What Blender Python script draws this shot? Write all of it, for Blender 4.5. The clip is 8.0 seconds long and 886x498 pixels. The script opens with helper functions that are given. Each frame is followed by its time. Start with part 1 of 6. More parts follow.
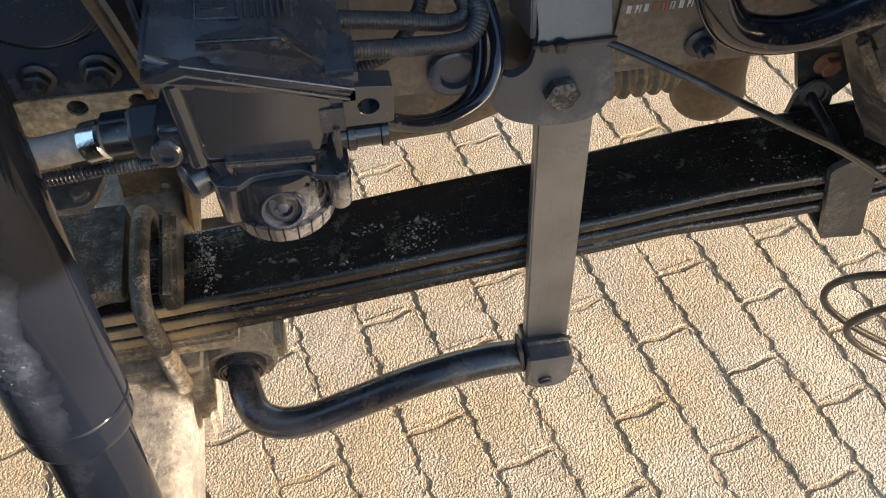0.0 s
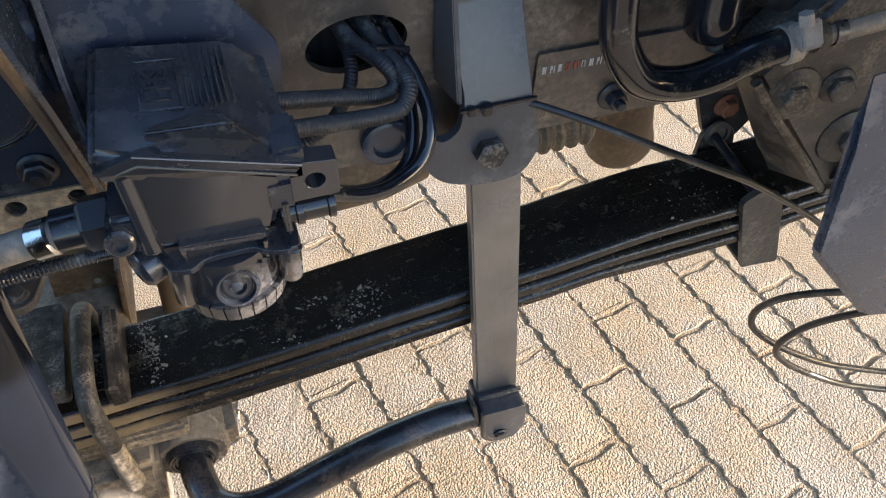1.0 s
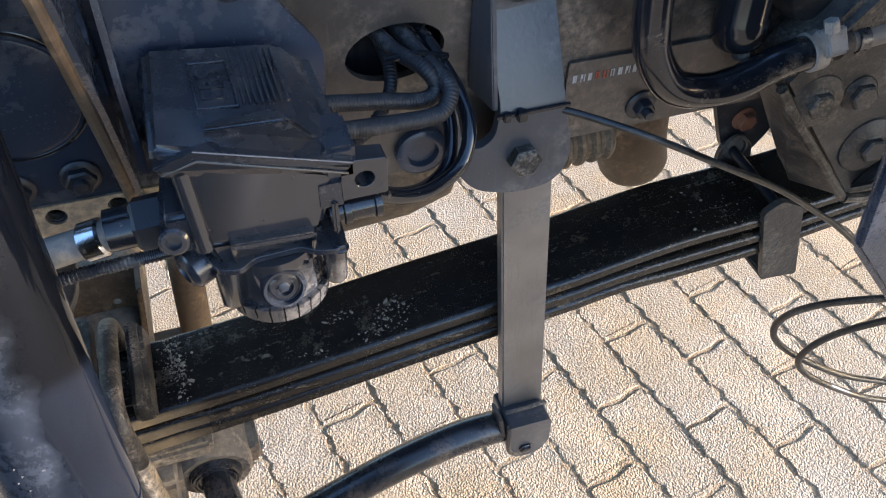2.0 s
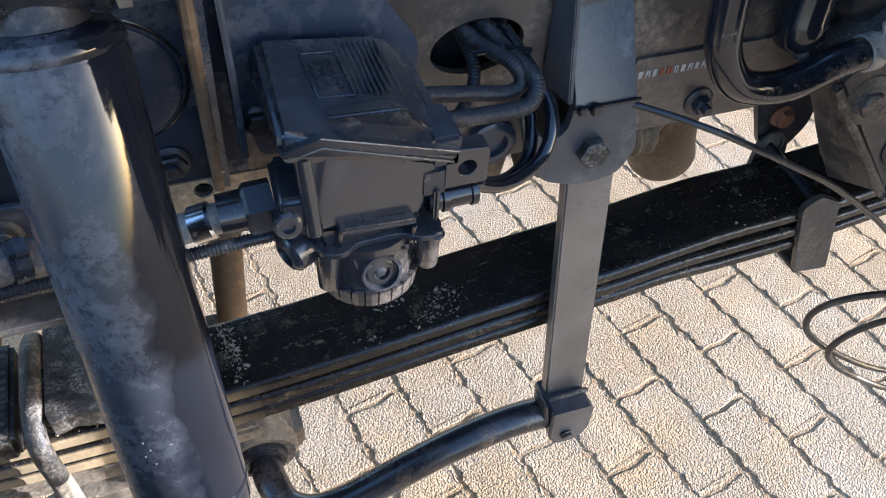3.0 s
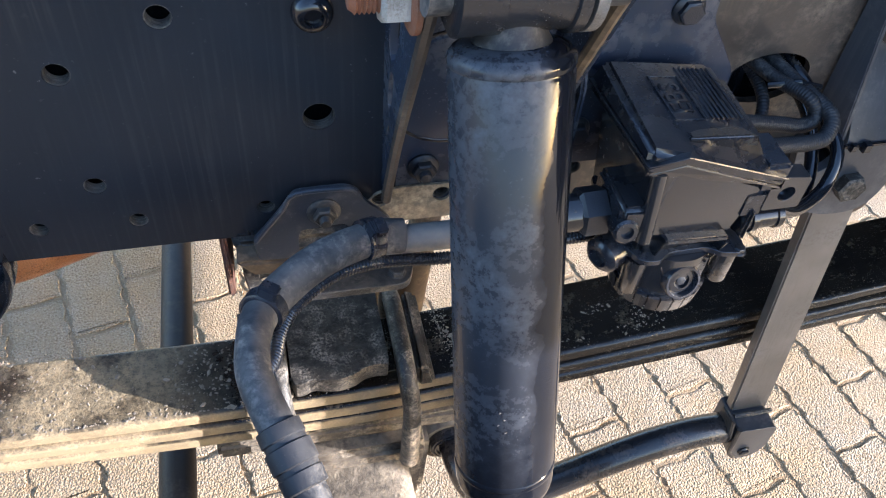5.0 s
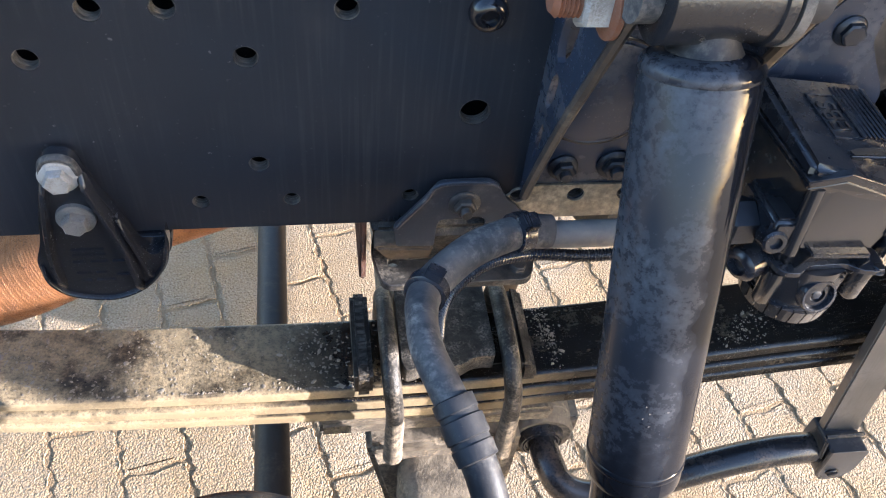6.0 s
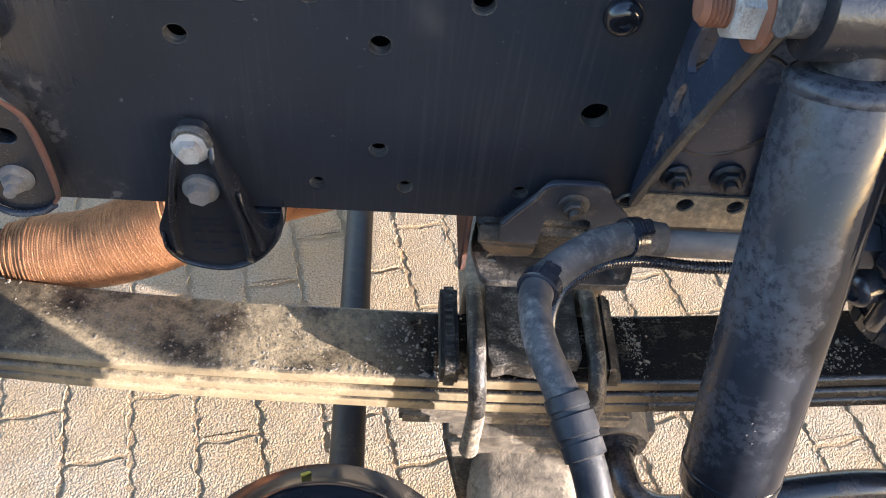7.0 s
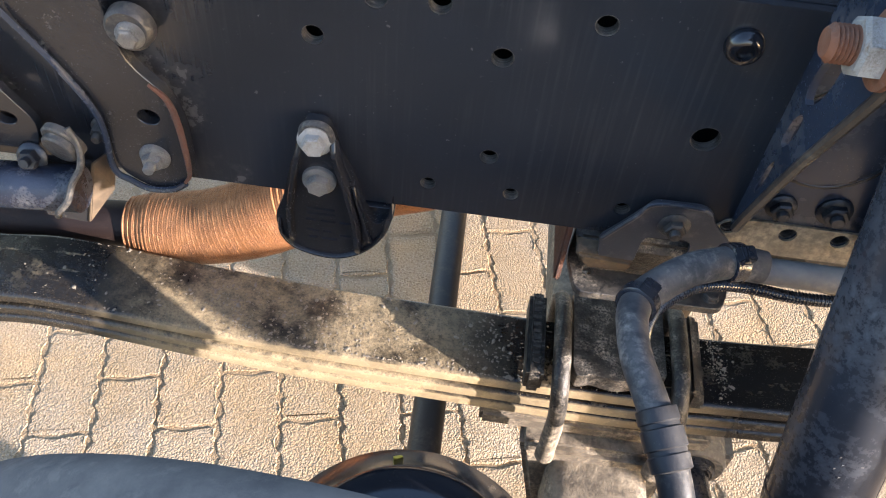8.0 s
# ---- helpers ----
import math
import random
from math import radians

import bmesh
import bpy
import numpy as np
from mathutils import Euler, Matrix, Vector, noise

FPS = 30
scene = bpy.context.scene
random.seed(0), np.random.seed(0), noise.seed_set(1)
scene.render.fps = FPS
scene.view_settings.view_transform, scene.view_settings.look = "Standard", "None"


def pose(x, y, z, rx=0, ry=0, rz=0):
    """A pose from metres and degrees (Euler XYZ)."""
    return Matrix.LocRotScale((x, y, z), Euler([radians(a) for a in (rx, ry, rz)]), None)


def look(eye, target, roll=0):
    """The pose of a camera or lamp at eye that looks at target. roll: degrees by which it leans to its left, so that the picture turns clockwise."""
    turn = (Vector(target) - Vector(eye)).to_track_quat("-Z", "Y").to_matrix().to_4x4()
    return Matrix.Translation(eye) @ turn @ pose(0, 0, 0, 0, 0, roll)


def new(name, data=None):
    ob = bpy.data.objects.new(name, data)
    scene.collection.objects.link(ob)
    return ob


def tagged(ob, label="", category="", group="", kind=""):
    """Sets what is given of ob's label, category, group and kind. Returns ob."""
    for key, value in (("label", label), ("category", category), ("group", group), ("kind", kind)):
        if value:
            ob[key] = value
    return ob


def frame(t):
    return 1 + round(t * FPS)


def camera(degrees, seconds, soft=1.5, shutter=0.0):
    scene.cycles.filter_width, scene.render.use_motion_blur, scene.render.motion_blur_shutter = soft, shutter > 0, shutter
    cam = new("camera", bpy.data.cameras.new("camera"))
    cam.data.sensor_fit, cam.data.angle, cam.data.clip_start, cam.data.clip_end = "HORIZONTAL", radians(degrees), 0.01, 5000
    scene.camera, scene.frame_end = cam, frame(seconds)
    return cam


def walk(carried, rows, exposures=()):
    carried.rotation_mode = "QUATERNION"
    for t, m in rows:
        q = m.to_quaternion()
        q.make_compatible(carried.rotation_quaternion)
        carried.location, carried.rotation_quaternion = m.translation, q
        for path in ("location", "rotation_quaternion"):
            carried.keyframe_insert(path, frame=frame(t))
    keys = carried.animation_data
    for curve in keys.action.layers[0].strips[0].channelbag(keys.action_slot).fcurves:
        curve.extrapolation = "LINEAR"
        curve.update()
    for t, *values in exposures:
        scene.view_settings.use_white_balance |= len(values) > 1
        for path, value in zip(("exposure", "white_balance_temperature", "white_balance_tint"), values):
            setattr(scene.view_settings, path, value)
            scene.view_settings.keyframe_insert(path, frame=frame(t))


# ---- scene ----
cam = camera(57.0, 8.0, 1.1)
PATH = [
    (0, (0.379, -0.557, 1.409), (0.612, 0.572, -0.225), 1.6),
    (0.5, (0.39, -0.552, 1.411), (0.734, 0.531, -0.235), 1.4),
    (1, (0.356, -0.571, 1.424), (0.794, 0.641, -0.105), 2.3),
    (1.2, (0.347, -0.579, 1.417), (0.803, 0.669, -0.078), 2.4),
    (2.3, (0.285, -0.582, 1.409), (0.764, 0.686, -0.061), 2.3),
    (2.5, (0.263, -0.578, 1.412), (0.75, 0.677, -0.068), 3.1),
    (3, (0.222, -0.572, 1.419), (0.736, 0.672, -0.06), 4.3),
    (3.5, (0.168, -0.562, 1.43), (0.689, 0.683, -0.046), 5.1),
    (4, (0.119, -0.561, 1.435), (0.613, 0.695, -0.04), 6.1),
    (4.5, (0.061, -0.555, 1.442), (0.485, 0.721, -0.039), 6.1),
    (4.7, (0.037, -0.551, 1.444), (0.443, 0.729, -0.038), 6.1),
    (5.8, (-0.068, -0.558, 1.459), (0.273, 0.739, -0.025), 6.9),
    (6, (-0.088, -0.562, 1.457), (0.208, 0.745, -0.027), 7.1),
    (6.5, (-0.111, -0.566, 1.46), (0.145, 0.745, -0.029), 6.7),
    (7, (-0.131, -0.57, 1.458), (0.014, 0.749, -0.038), 7.2),
    (7.5, (-0.143, -0.58, 1.464), (-0.163, 0.737, -0.041), 5.8),
    (8, (-0.153, -0.591, 1.479), (-0.202, 0.725, -0.026), 6.0),
]
LIGHT = [(0, 2.34, 6000, 12), (0.5, 2.33, 5870, 12), (1, 2.41, 5580, 13), (2.5, 2.46, 5130, 14), (3, 2.48, 5110, 14), (3.5, 2.51, 5140, 14),
         (4, 2.57, 5200, 15), (4.5, 2.63, 5290, 15), (6, 2.71, 5480, 16), (6.5, 2.69, 5560, 16), (7, 2.67, 5660, 16), (8, 2.61, 5930, 17)]
walk(cam, [(t, look(eye, target, roll)) for t, eye, target, roll in PATH], LIGHT)

# ---- world, sun, exposure ----
SUN_TO = Vector((2.4, -1.0, 0.56)).normalized()
world = bpy.data.worlds.new("world")
scene.world = world
world.use_nodes = True
wn = world.node_tree
sky = wn.nodes.new("ShaderNodeTexSky")
sky.sky_type = "NISHITA"
sky.sun_disc = False
sky.air_density, sky.dust_density, sky.ozone_density = 1.0, 1.6, 0.95
sky.sun_elevation = math.asin(SUN_TO.z)
sky.sun_rotation = math.atan2(SUN_TO.x, SUN_TO.y)
wn.nodes["Background"].inputs[1].default_value = 0.15
wn.links.new(sky.outputs[0], wn.nodes["Background"].inputs[0])
sun_data = bpy.data.lights.new("sun", "SUN")
sun_data.energy, sun_data.angle, sun_data.color = 4.0, radians(0.5), (1.0, 0.895, 0.765)
sun = new("sun", sun_data)
sun.matrix_world = look(SUN_TO * 20, (0, 0, 0))

# ---- materials ----
def mat_new(name):
    m = bpy.data.materials.new(name)
    m.use_nodes = True
    return m, m.node_tree, m.node_tree.nodes["Principled BSDF"]


def node(nt, kind, **inputs):
    n = nt.nodes.new(kind)
    for k, v in inputs.items():
        n.inputs[k.replace("_", " ")].default_value = v
    return n


def noise_tex(nt, scale, detail=4.0, rough=0.6, offset=0.0):
    co = nt.nodes.new("ShaderNodeTexCoord")
    mp = nt.nodes.new("ShaderNodeMapping")
    mp.inputs["Location"].default_value = (offset, offset * 0.7, -offset * 0.4)
    n = nt.nodes.new("ShaderNodeTexNoise")
    n.inputs["Scale"].default_value = scale
    n.inputs["Detail"].default_value = detail
    n.inputs["Roughness"].default_value = rough
    nt.links.new(co.outputs["Object"], mp.inputs[0])
    nt.links.new(mp.outputs[0], n.inputs["Vector"])
    return n.outputs["Fac"]


def place_noise(nt, scale, detail=4.0, rough=0.6, stretch=(1, 1, 1), offset=0.0):
    """Noise laid in the world, so that it runs on from piece to piece."""
    geo = nt.nodes.new("ShaderNodeNewGeometry")
    mp = nt.nodes.new("ShaderNodeMapping")
    mp.inputs["Location"].default_value = (offset, -offset, offset)
    mp.inputs["Scale"].default_value = stretch
    n = nt.nodes.new("ShaderNodeTexNoise")
    n.inputs["Scale"].default_value = scale
    n.inputs["Detail"].default_value = detail
    n.inputs["Roughness"].default_value = rough
    nt.links.new(geo.outputs["Position"], mp.inputs[0])
    nt.links.new(mp.outputs[0], n.inputs["Vector"])
    return n.outputs["Fac"]


def ramp(nt, fac, lo, hi, a=0.0, b=1.0):
    r = nt.nodes.new("ShaderNodeMapRange")
    r.inputs["From Min"].default_value = lo
    r.inputs["From Max"].default_value = hi
    r.inputs["To Min"].default_value = a
    r.inputs["To Max"].default_value = b
    nt.links.new(fac, r.inputs["Value"])
    return r.outputs[0]


def math_node(nt, op, a, b):
    n = nt.nodes.new("ShaderNodeMath")
    n.operation = op
    n.use_clamp = True
    for i, v in enumerate((a, b)):
        if isinstance(v, (int, float)):
            n.inputs[i].default_value = v
        else:
            nt.links.new(v, n.inputs[i])
    return n.outputs[0]


def mix_col(nt, fac, a, b):
    n = nt.nodes.new("ShaderNodeMix")
    n.data_type = "RGBA"
    for sock, v in ((n.inputs[0], fac), (n.inputs[6], a), (n.inputs[7], b)):
        if isinstance(v, (int, float)):
            sock.default_value = v
        elif isinstance(v, tuple):
            sock.default_value = (*v, 1)
        else:
            nt.links.new(v, sock)
    return n.outputs[2]


def mix_val(nt, fac, a, b):
    n = nt.nodes.new("ShaderNodeMix")
    nt.links.new(fac, n.inputs[0])
    n.inputs[2].default_value = a
    n.inputs[3].default_value = b
    return n.outputs[0]


def add_bump(nt, bsdf, height, strength, distance):
    b = nt.nodes.new("ShaderNodeBump")
    b.inputs["Strength"].default_value = strength
    b.inputs["Distance"].default_value = distance
    nt.links.new(height, b.inputs["Height"])
    nt.links.new(b.outputs[0], bsdf.inputs["Normal"])
    return b


def grimy(name, paint, rough, dust=(0.30, 0.24, 0.165), amount=0.5, scale=14.0, metal=0.0, up=0.0,
          bump=0.25, dust_rough=0.85, speck=0.3, off=0.0, coat=0.0, rear=0.0, spec=0.35, streak=0.0, side=None, shine=1.5, scuff=0.0, lump=0.0):
    """Paint or metal under a patchy film of sandy dust, with splashes and fine specks."""
    m, nt, bsdf = mat_new(name)
    big = ramp(nt, noise_tex(nt, scale, 6, 0.62, off), 0.62 - 0.32 * amount, 0.86 - 0.22 * amount)
    fine = ramp(nt, noise_tex(nt, scale * 9, 5, 0.7, off + 3), 0.40, 0.66)
    mask = math_node(nt, "MULTIPLY", big, fine)
    if up > 0:
        geo = nt.nodes.new("ShaderNodeNewGeometry")
        sep = nt.nodes.new("ShaderNodeSeparateXYZ")
        nt.links.new(geo.outputs["Normal"], sep.inputs[0])
        lying = ramp(nt, sep.outputs["Z"], 0.3, 0.95, 0.0, up)
        lying = math_node(nt, "MULTIPLY", lying, ramp(nt, noise_tex(nt, scale * 2.3, 6, 0.65, off + 9), 0.35, 0.62))
        mask = math_node(nt, "MAXIMUM", mask, lying)
    dots = ramp(nt, noise_tex(nt, scale * 30, 2, 0.5, off + 5), 0.66, 0.74, 0.0, speck)
    dots = math_node(nt, "MULTIPLY", dots, ramp(nt, noise_tex(nt, scale * 1.3, 4, 0.65, off + 15), 0.44, 0.64, 0.0, 1.0))
    mask = math_node(nt, "MAXIMUM", mask, dots)
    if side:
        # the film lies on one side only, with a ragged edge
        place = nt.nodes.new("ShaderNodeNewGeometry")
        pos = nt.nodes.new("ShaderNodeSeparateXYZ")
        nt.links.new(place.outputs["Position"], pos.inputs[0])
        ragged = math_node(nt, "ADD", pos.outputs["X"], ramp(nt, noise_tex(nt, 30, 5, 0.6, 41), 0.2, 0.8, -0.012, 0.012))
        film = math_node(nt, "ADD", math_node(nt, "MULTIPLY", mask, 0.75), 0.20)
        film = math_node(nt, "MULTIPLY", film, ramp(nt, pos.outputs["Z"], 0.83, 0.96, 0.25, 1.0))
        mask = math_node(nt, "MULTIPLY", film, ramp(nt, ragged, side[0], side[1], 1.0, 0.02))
    if streak > 0:
        # faint runs down upright faces
        co = nt.nodes.new("ShaderNodeTexCoord")
        mp = nt.nodes.new("ShaderNodeMapping")
        mp.inputs["Scale"].default_value = (45, 45, 1.1)
        nt.links.new(co.outputs["Object"], mp.inputs["Vector"])
        tx = nt.nodes.new("ShaderNodeTexNoise")
        tx.inputs["Detail"].default_value = 5.0
        nt.links.new(mp.outputs[0], tx.inputs["Vector"])
        runs = ramp(nt, tx.outputs[0], 0.50, 0.84, 0.0, streak)
        runs = math_node(nt, "MULTIPLY", runs, ramp(nt, noise_tex(nt, 7, 5, 0.68, 31), 0.40, 0.66))
        mask = math_node(nt, "MAXIMUM", mask, runs)
    if scuff > 0:
        # thin scratches and brushed dust along the length
        lines = ramp(nt, place_noise(nt, 9, 6, 0.72, (1, 11, 11), off), 0.58, 0.72, 0.0, scuff)
        lines = math_node(nt, "MULTIPLY", lines, ramp(nt, place_noise(nt, 150, 3, 0.6, (1, 1, 1), off + 2), 0.46, 0.60))
        lines = math_node(nt, "MULTIPLY", lines, ramp(nt, place_noise(nt, 7, 4, 0.65, (1, 1, 1), off + 8), 0.42, 0.62, 0.08, 1.0))
        mask = math_node(nt, "MAXIMUM", mask, lines)
    if rear > 0:
        # caked dust thrown up behind the axle, with shadows painted in as bare gaps
        place = nt.nodes.new("ShaderNodeNewGeometry")
        pos = nt.nodes.new("ShaderNodeSeparateXYZ")
        nt.links.new(place.outputs["Position"], pos.inputs[0])
        nsep = nt.nodes.new("ShaderNodeSeparateXYZ")
        nt.links.new(place.outputs["Normal"], nsep.inputs[0])
        flat = ramp(nt, nsep.outputs["Z"], 0.5, 0.8)
        edge_zone = ramp(nt, pos.outputs["X"], 0.10, 0.24, rear, 0.0)
        # the top goes bare towards the clamp to paint its shaded corner black
        top_zone = ramp(nt, pos.outputs["X"], -0.20, -0.06, rear * 0.9, 0.03)
        upright = math_node(nt, "SUBTRACT", 1.0, flat)
        zone = math_node(nt, "ADD", math_node(nt, "MULTIPLY", edge_zone, upright), math_node(nt, "MULTIPLY", top_zone, flat))
        # gaps in the dust also imitate soft shadow patches on the leaf
        patch = ramp(nt, noise_tex(nt, 11, 9, 0.74, 21), 0.38, 0.52, 0.12, 1.0)
        solid = math_node(nt, "MULTIPLY", upright, 0.8)
        patch = math_node(nt, "MAXIMUM", patch, solid)
        crust_shade = math_node(nt, "MULTIPLY", ramp(nt, noise_tex(nt, 60, 6, 0.75, 23), 0.34, 0.56, 0.45, 1.0), ramp(nt, place_noise(nt, 300, 4, 0.65, (1, 1, 1), 6.0), 0.36, 0.52, 0.55, 1.0))
        crust_shade = math_node(nt, "MAXIMUM", crust_shade, math_node(nt, "MULTIPLY", upright, 0.82))
        # dust thinned further back, which paints the shock's shadow there darker
        crust_shade = math_node(nt, "MULTIPLY", crust_shade, ramp(nt, pos.outputs["X"], -0.63, -0.52, 0.05, 1.0))
        cake_shade = math_node(nt, "MULTIPLY", zone, math_node(nt, "MULTIPLY", patch, crust_shade))
        mask = math_node(nt, "MAXIMUM", mask, cake_shade)
    tone = ramp(nt, noise_tex(nt, scale * 0.6, 3, 0.5, off + 7), 0.3, 0.7, 0.75, 1.25)
    base = nt.nodes.new("ShaderNodeVectorMath")
    base.operation = "SCALE"
    base.inputs[0].default_value = paint
    nt.links.new(tone, base.inputs["Scale"])
    colour = mix_col(nt, mask, base.outputs[0], dust)
    nt.links.new(colour, bsdf.inputs["Base Color"])
    nt.links.new(mix_val(nt, mask, rough, dust_rough), bsdf.inputs["Roughness"])
    if metal > 0:
        nt.links.new(mix_val(nt, mask, metal, 0.0), bsdf.inputs["Metallic"])
    if coat > 0:
        nt.links.new(mix_val(nt, mask, coat, 0.0), bsdf.inputs["Coat Weight"])
    bsdf.inputs["Specular IOR Level"].default_value = spec
    bsdf.inputs["Coat Roughness"].default_value = 0.12 if shine < 2 else 0.04
    bsdf.inputs["Coat IOR"].default_value = shine
    grain = math_node(nt, "ADD", math_node(nt, "MULTIPLY", mask, 0.6), math_node(nt, "MULTIPLY", noise_tex(nt, scale * 16, 4, 0.6, off + 2), 0.5))
    if lump > 0:
        # runs and blisters in thick paint, or a pitted cast skin
        grain = math_node(nt, "ADD", math_node(nt, "MULTIPLY", grain, 0.5), math_node(nt, "MULTIPLY", place_noise(nt, 95, 4, 0.6, (1, 1, 1), off), lump))
    add_bump(nt, bsdf, grain, bump, 0.002)
    return m


M_RAIL = grimy("frame_paint", (0.0175, 0.0190, 0.0230), 0.20, dust=(0.17, 0.155, 0.14), amount=0.06, scale=6, bump=0.10, speck=0.30, coat=0.25, streak=0.14, spec=0.4)
M_RAIL_DUSTY = grimy("frame_paint_dusty", (0.036, 0.030, 0.026), 0.36, dust=(0.27, 0.21, 0.15), amount=0.56, scale=13, bump=0.35, streak=0.3, spec=0.5, coat=0.25, speck=0.5)
M_BRACKET = grimy("bracket_paint", (0.022, 0.029, 0.045), 0.26, dust=(0.20, 0.19, 0.18), amount=0.28, scale=13, bump=0.2, coat=0.15, spec=0.4)
M_SPRING = grimy("spring_steel", (0.0065, 0.0060, 0.0058), 0.25, dust=(0.370, 0.282, 0.160), amount=0.13, scale=22, bump=0.8, speck=0.9, rear=0.95, spec=0.5, scuff=0.9, lump=0.8)
M_VALVE = grimy("valve_casting", (0.015, 0.0155, 0.018), 0.20, dust=(0.24, 0.20, 0.155), amount=0.30, scale=6, bump=0.16, coat=0.55, spec=0.45, shine=1.6)
M_CLAMP = grimy("clamp_casting", (0.011, 0.0105, 0.010), 0.36, dust=(0.37, 0.32, 0.255), amount=0.62, scale=34, up=0.10, bump=1.0, speck=0.9, lump=0.9)
M_ROD = grimy("rod_steel", (0.024, 0.017, 0.013), 0.50, dust=(0.10, 0.075, 0.052), amount=0.45, scale=20, bump=0.4, spec=0.3)
M_CAKED = grimy("caked_sand_film", (0.15, 0.12, 0.085), 0.8, dust=(0.40, 0.32, 0.21), amount=1.0, scale=14, bump=0.3)
M_CAST = grimy("cast_iron", (0.030, 0.029, 0.029), 0.40, dust=(0.29, 0.25, 0.19), amount=0.50, scale=26, up=0.22, bump=0.9, speck=0.6, lump=0.8)
M_AXLE = grimy("dusty_axle", (0.09, 0.075, 0.058), 0.7, dust=(0.41, 0.335, 0.235), amount=0.85, scale=16, up=0.6, bump=0.9)
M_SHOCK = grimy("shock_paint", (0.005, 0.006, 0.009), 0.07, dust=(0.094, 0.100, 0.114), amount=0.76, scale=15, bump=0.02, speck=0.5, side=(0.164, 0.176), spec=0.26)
M_PLASTIC = grimy("black_plastic", (0.0135, 0.0155, 0.021), 0.25, dust=(0.20, 0.19, 0.175), amount=0.18, scale=18, up=0.08, bump=0.25, spec=0.5, coat=0.25)
M_LINK = grimy("link_steel", (0.20, 0.193, 0.184), 0.34, dust=(0.11, 0.09, 0.068), amount=0.5, scale=18, metal=0.75, bump=0.2, streak=0.7)
M_LINKBR = grimy("link_bracket_paint", (0.042, 0.045, 0.052), 0.30, dust=(0.22, 0.205, 0.185), amount=0.34, scale=15, bump=0.18, speck=0.5, streak=0.25, spec=0.5)
M_BAR = grimy("stabilizer_paint", (0.014, 0.015, 0.018), 0.27, dust=(0.17, 0.12, 0.08), amount=0.33, scale=26, bump=0.2, coat=0.3)
M_RUBBER = grimy("hose_rubber", (0.034, 0.034, 0.036), 0.60, dust=(0.29, 0.255, 0.215), amount=0.74, scale=16, up=0.3, bump=0.25)
M_CONDUIT = grimy("conduit_plastic", (0.012, 0.0125, 0.0145), 0.50, dust=(0.17, 0.155, 0.135), amount=0.40, scale=22, up=0.08, bump=0.2, spec=0.35)
M_HOSE_GLOSS = grimy("hose_gloss", (0.008, 0.009, 0.012), 0.16, amount=0.12, scale=16, bump=0.06, coat=0.4)
M_CABLE_DUSTY = grimy("cable_dusty", (0.020, 0.018, 0.016), 0.34, dust=(0.17, 0.14, 0.105), amount=0.42, scale=30, bump=0.15, spec=0.5)
M_ZINC = grimy("zinc_bolt", (0.21, 0.20, 0.185), 0.42, dust=(0.10, 0.085, 0.068), amount=0.9, scale=110, metal=0.6, bump=0.8)
M_PALE_BOLT = grimy("pale_bolt", (0.36, 0.34, 0.31), 0.50, dust=(0.17, 0.13, 0.09), amount=0.70, scale=60, metal=0.35, bump=0.6)
M_BLACK_BOLT = grimy("black_bolt", (0.016, 0.018, 0.023), 0.30, dust=(0.20, 0.17, 0.13), amount=0.26, scale=45, metal=0.2, bump=0.3, spec=0.5)
M_HOSE_BRACKET = grimy("hose_bracket_paint", (0.030, 0.034, 0.043), 0.28, dust=(0.27, 0.25, 0.225), amount=0.36, scale=15, bump=0.2, speck=0.5, spec=0.55)
M_HANGER = grimy("hanger_paint", (0.014, 0.015, 0.018), 0.24, dust=(0.19, 0.175, 0.155), amount=0.06, scale=22, bump=0.40, coat=0.3, speck=0.35)
M_RUST_DARK = grimy("dark_rust", (0.105, 0.042, 0.024), 0.8, dust=(0.09, 0.075, 0.062), amount=0.9, scale=55, bump=0.9)
M_SIDE_TUBE = grimy("side_tube_paint", (0.009, 0.012, 0.021), 0.25, dust=(0.16, 0.155, 0.15), amount=0.42, scale=34, bump=0.6, spec=0.4)
M_RUST = grimy("rusty_edge", (0.17, 0.068, 0.034), 0.75, dust=(0.20, 0.14, 0.10), amount=0.6, scale=60, bump=0.6)
M_CHROME = grimy("bright_fitting", (0.75, 0.74, 0.72), 0.15, amount=0.12, scale=40, metal=1.0, bump=0.1)
M_PIPE = grimy("grey_pipe", (0.12, 0.115, 0.11), 0.45, dust=(0.34, 0.28, 0.21), amount=0.75, scale=14, up=0.4, bump=0.15)
M_COPPER = grimy("exhaust_copper", (0.40, 0.180, 0.076), 0.36, dust=(0.060, 0.024, 0.012), amount=0.92, scale=55, metal=0.60, bump=0.7, dust_rough=0.7)
M_EXHAUST = grimy("exhaust_dark", (0.016, 0.008, 0.006), 0.65, dust=(0.035, 0.020, 0.013), amount=0.5, scale=18, metal=0.2, bump=0.3)
M_TYRE = grimy("tyre_rubber", (0.105, 0.094, 0.083), 0.8, dust=(0.26, 0.225, 0.185), amount=1.0, scale=7, up=0.6, bump=0.5, spec=0.2)
M_BROWN = grimy("brown_dusty", (0.07, 0.05, 0.032), 0.6, dust=(0.28, 0.2, 0.12), amount=0.7, scale=10, up=0.5, bump=0.4)
M_WHITE_MARK = grimy("white_mark", (0.42, 0.40, 0.375), 0.6, amount=0.5, scale=90)
M_RED_MARK = grimy("red_mark", (0.30, 0.07, 0.035), 0.6, amount=0.4, scale=60)
M_YELLOW_MARK = grimy("yellow_mark", (0.55, 0.42, 0.05), 0.5, amount=0.3, scale=60)
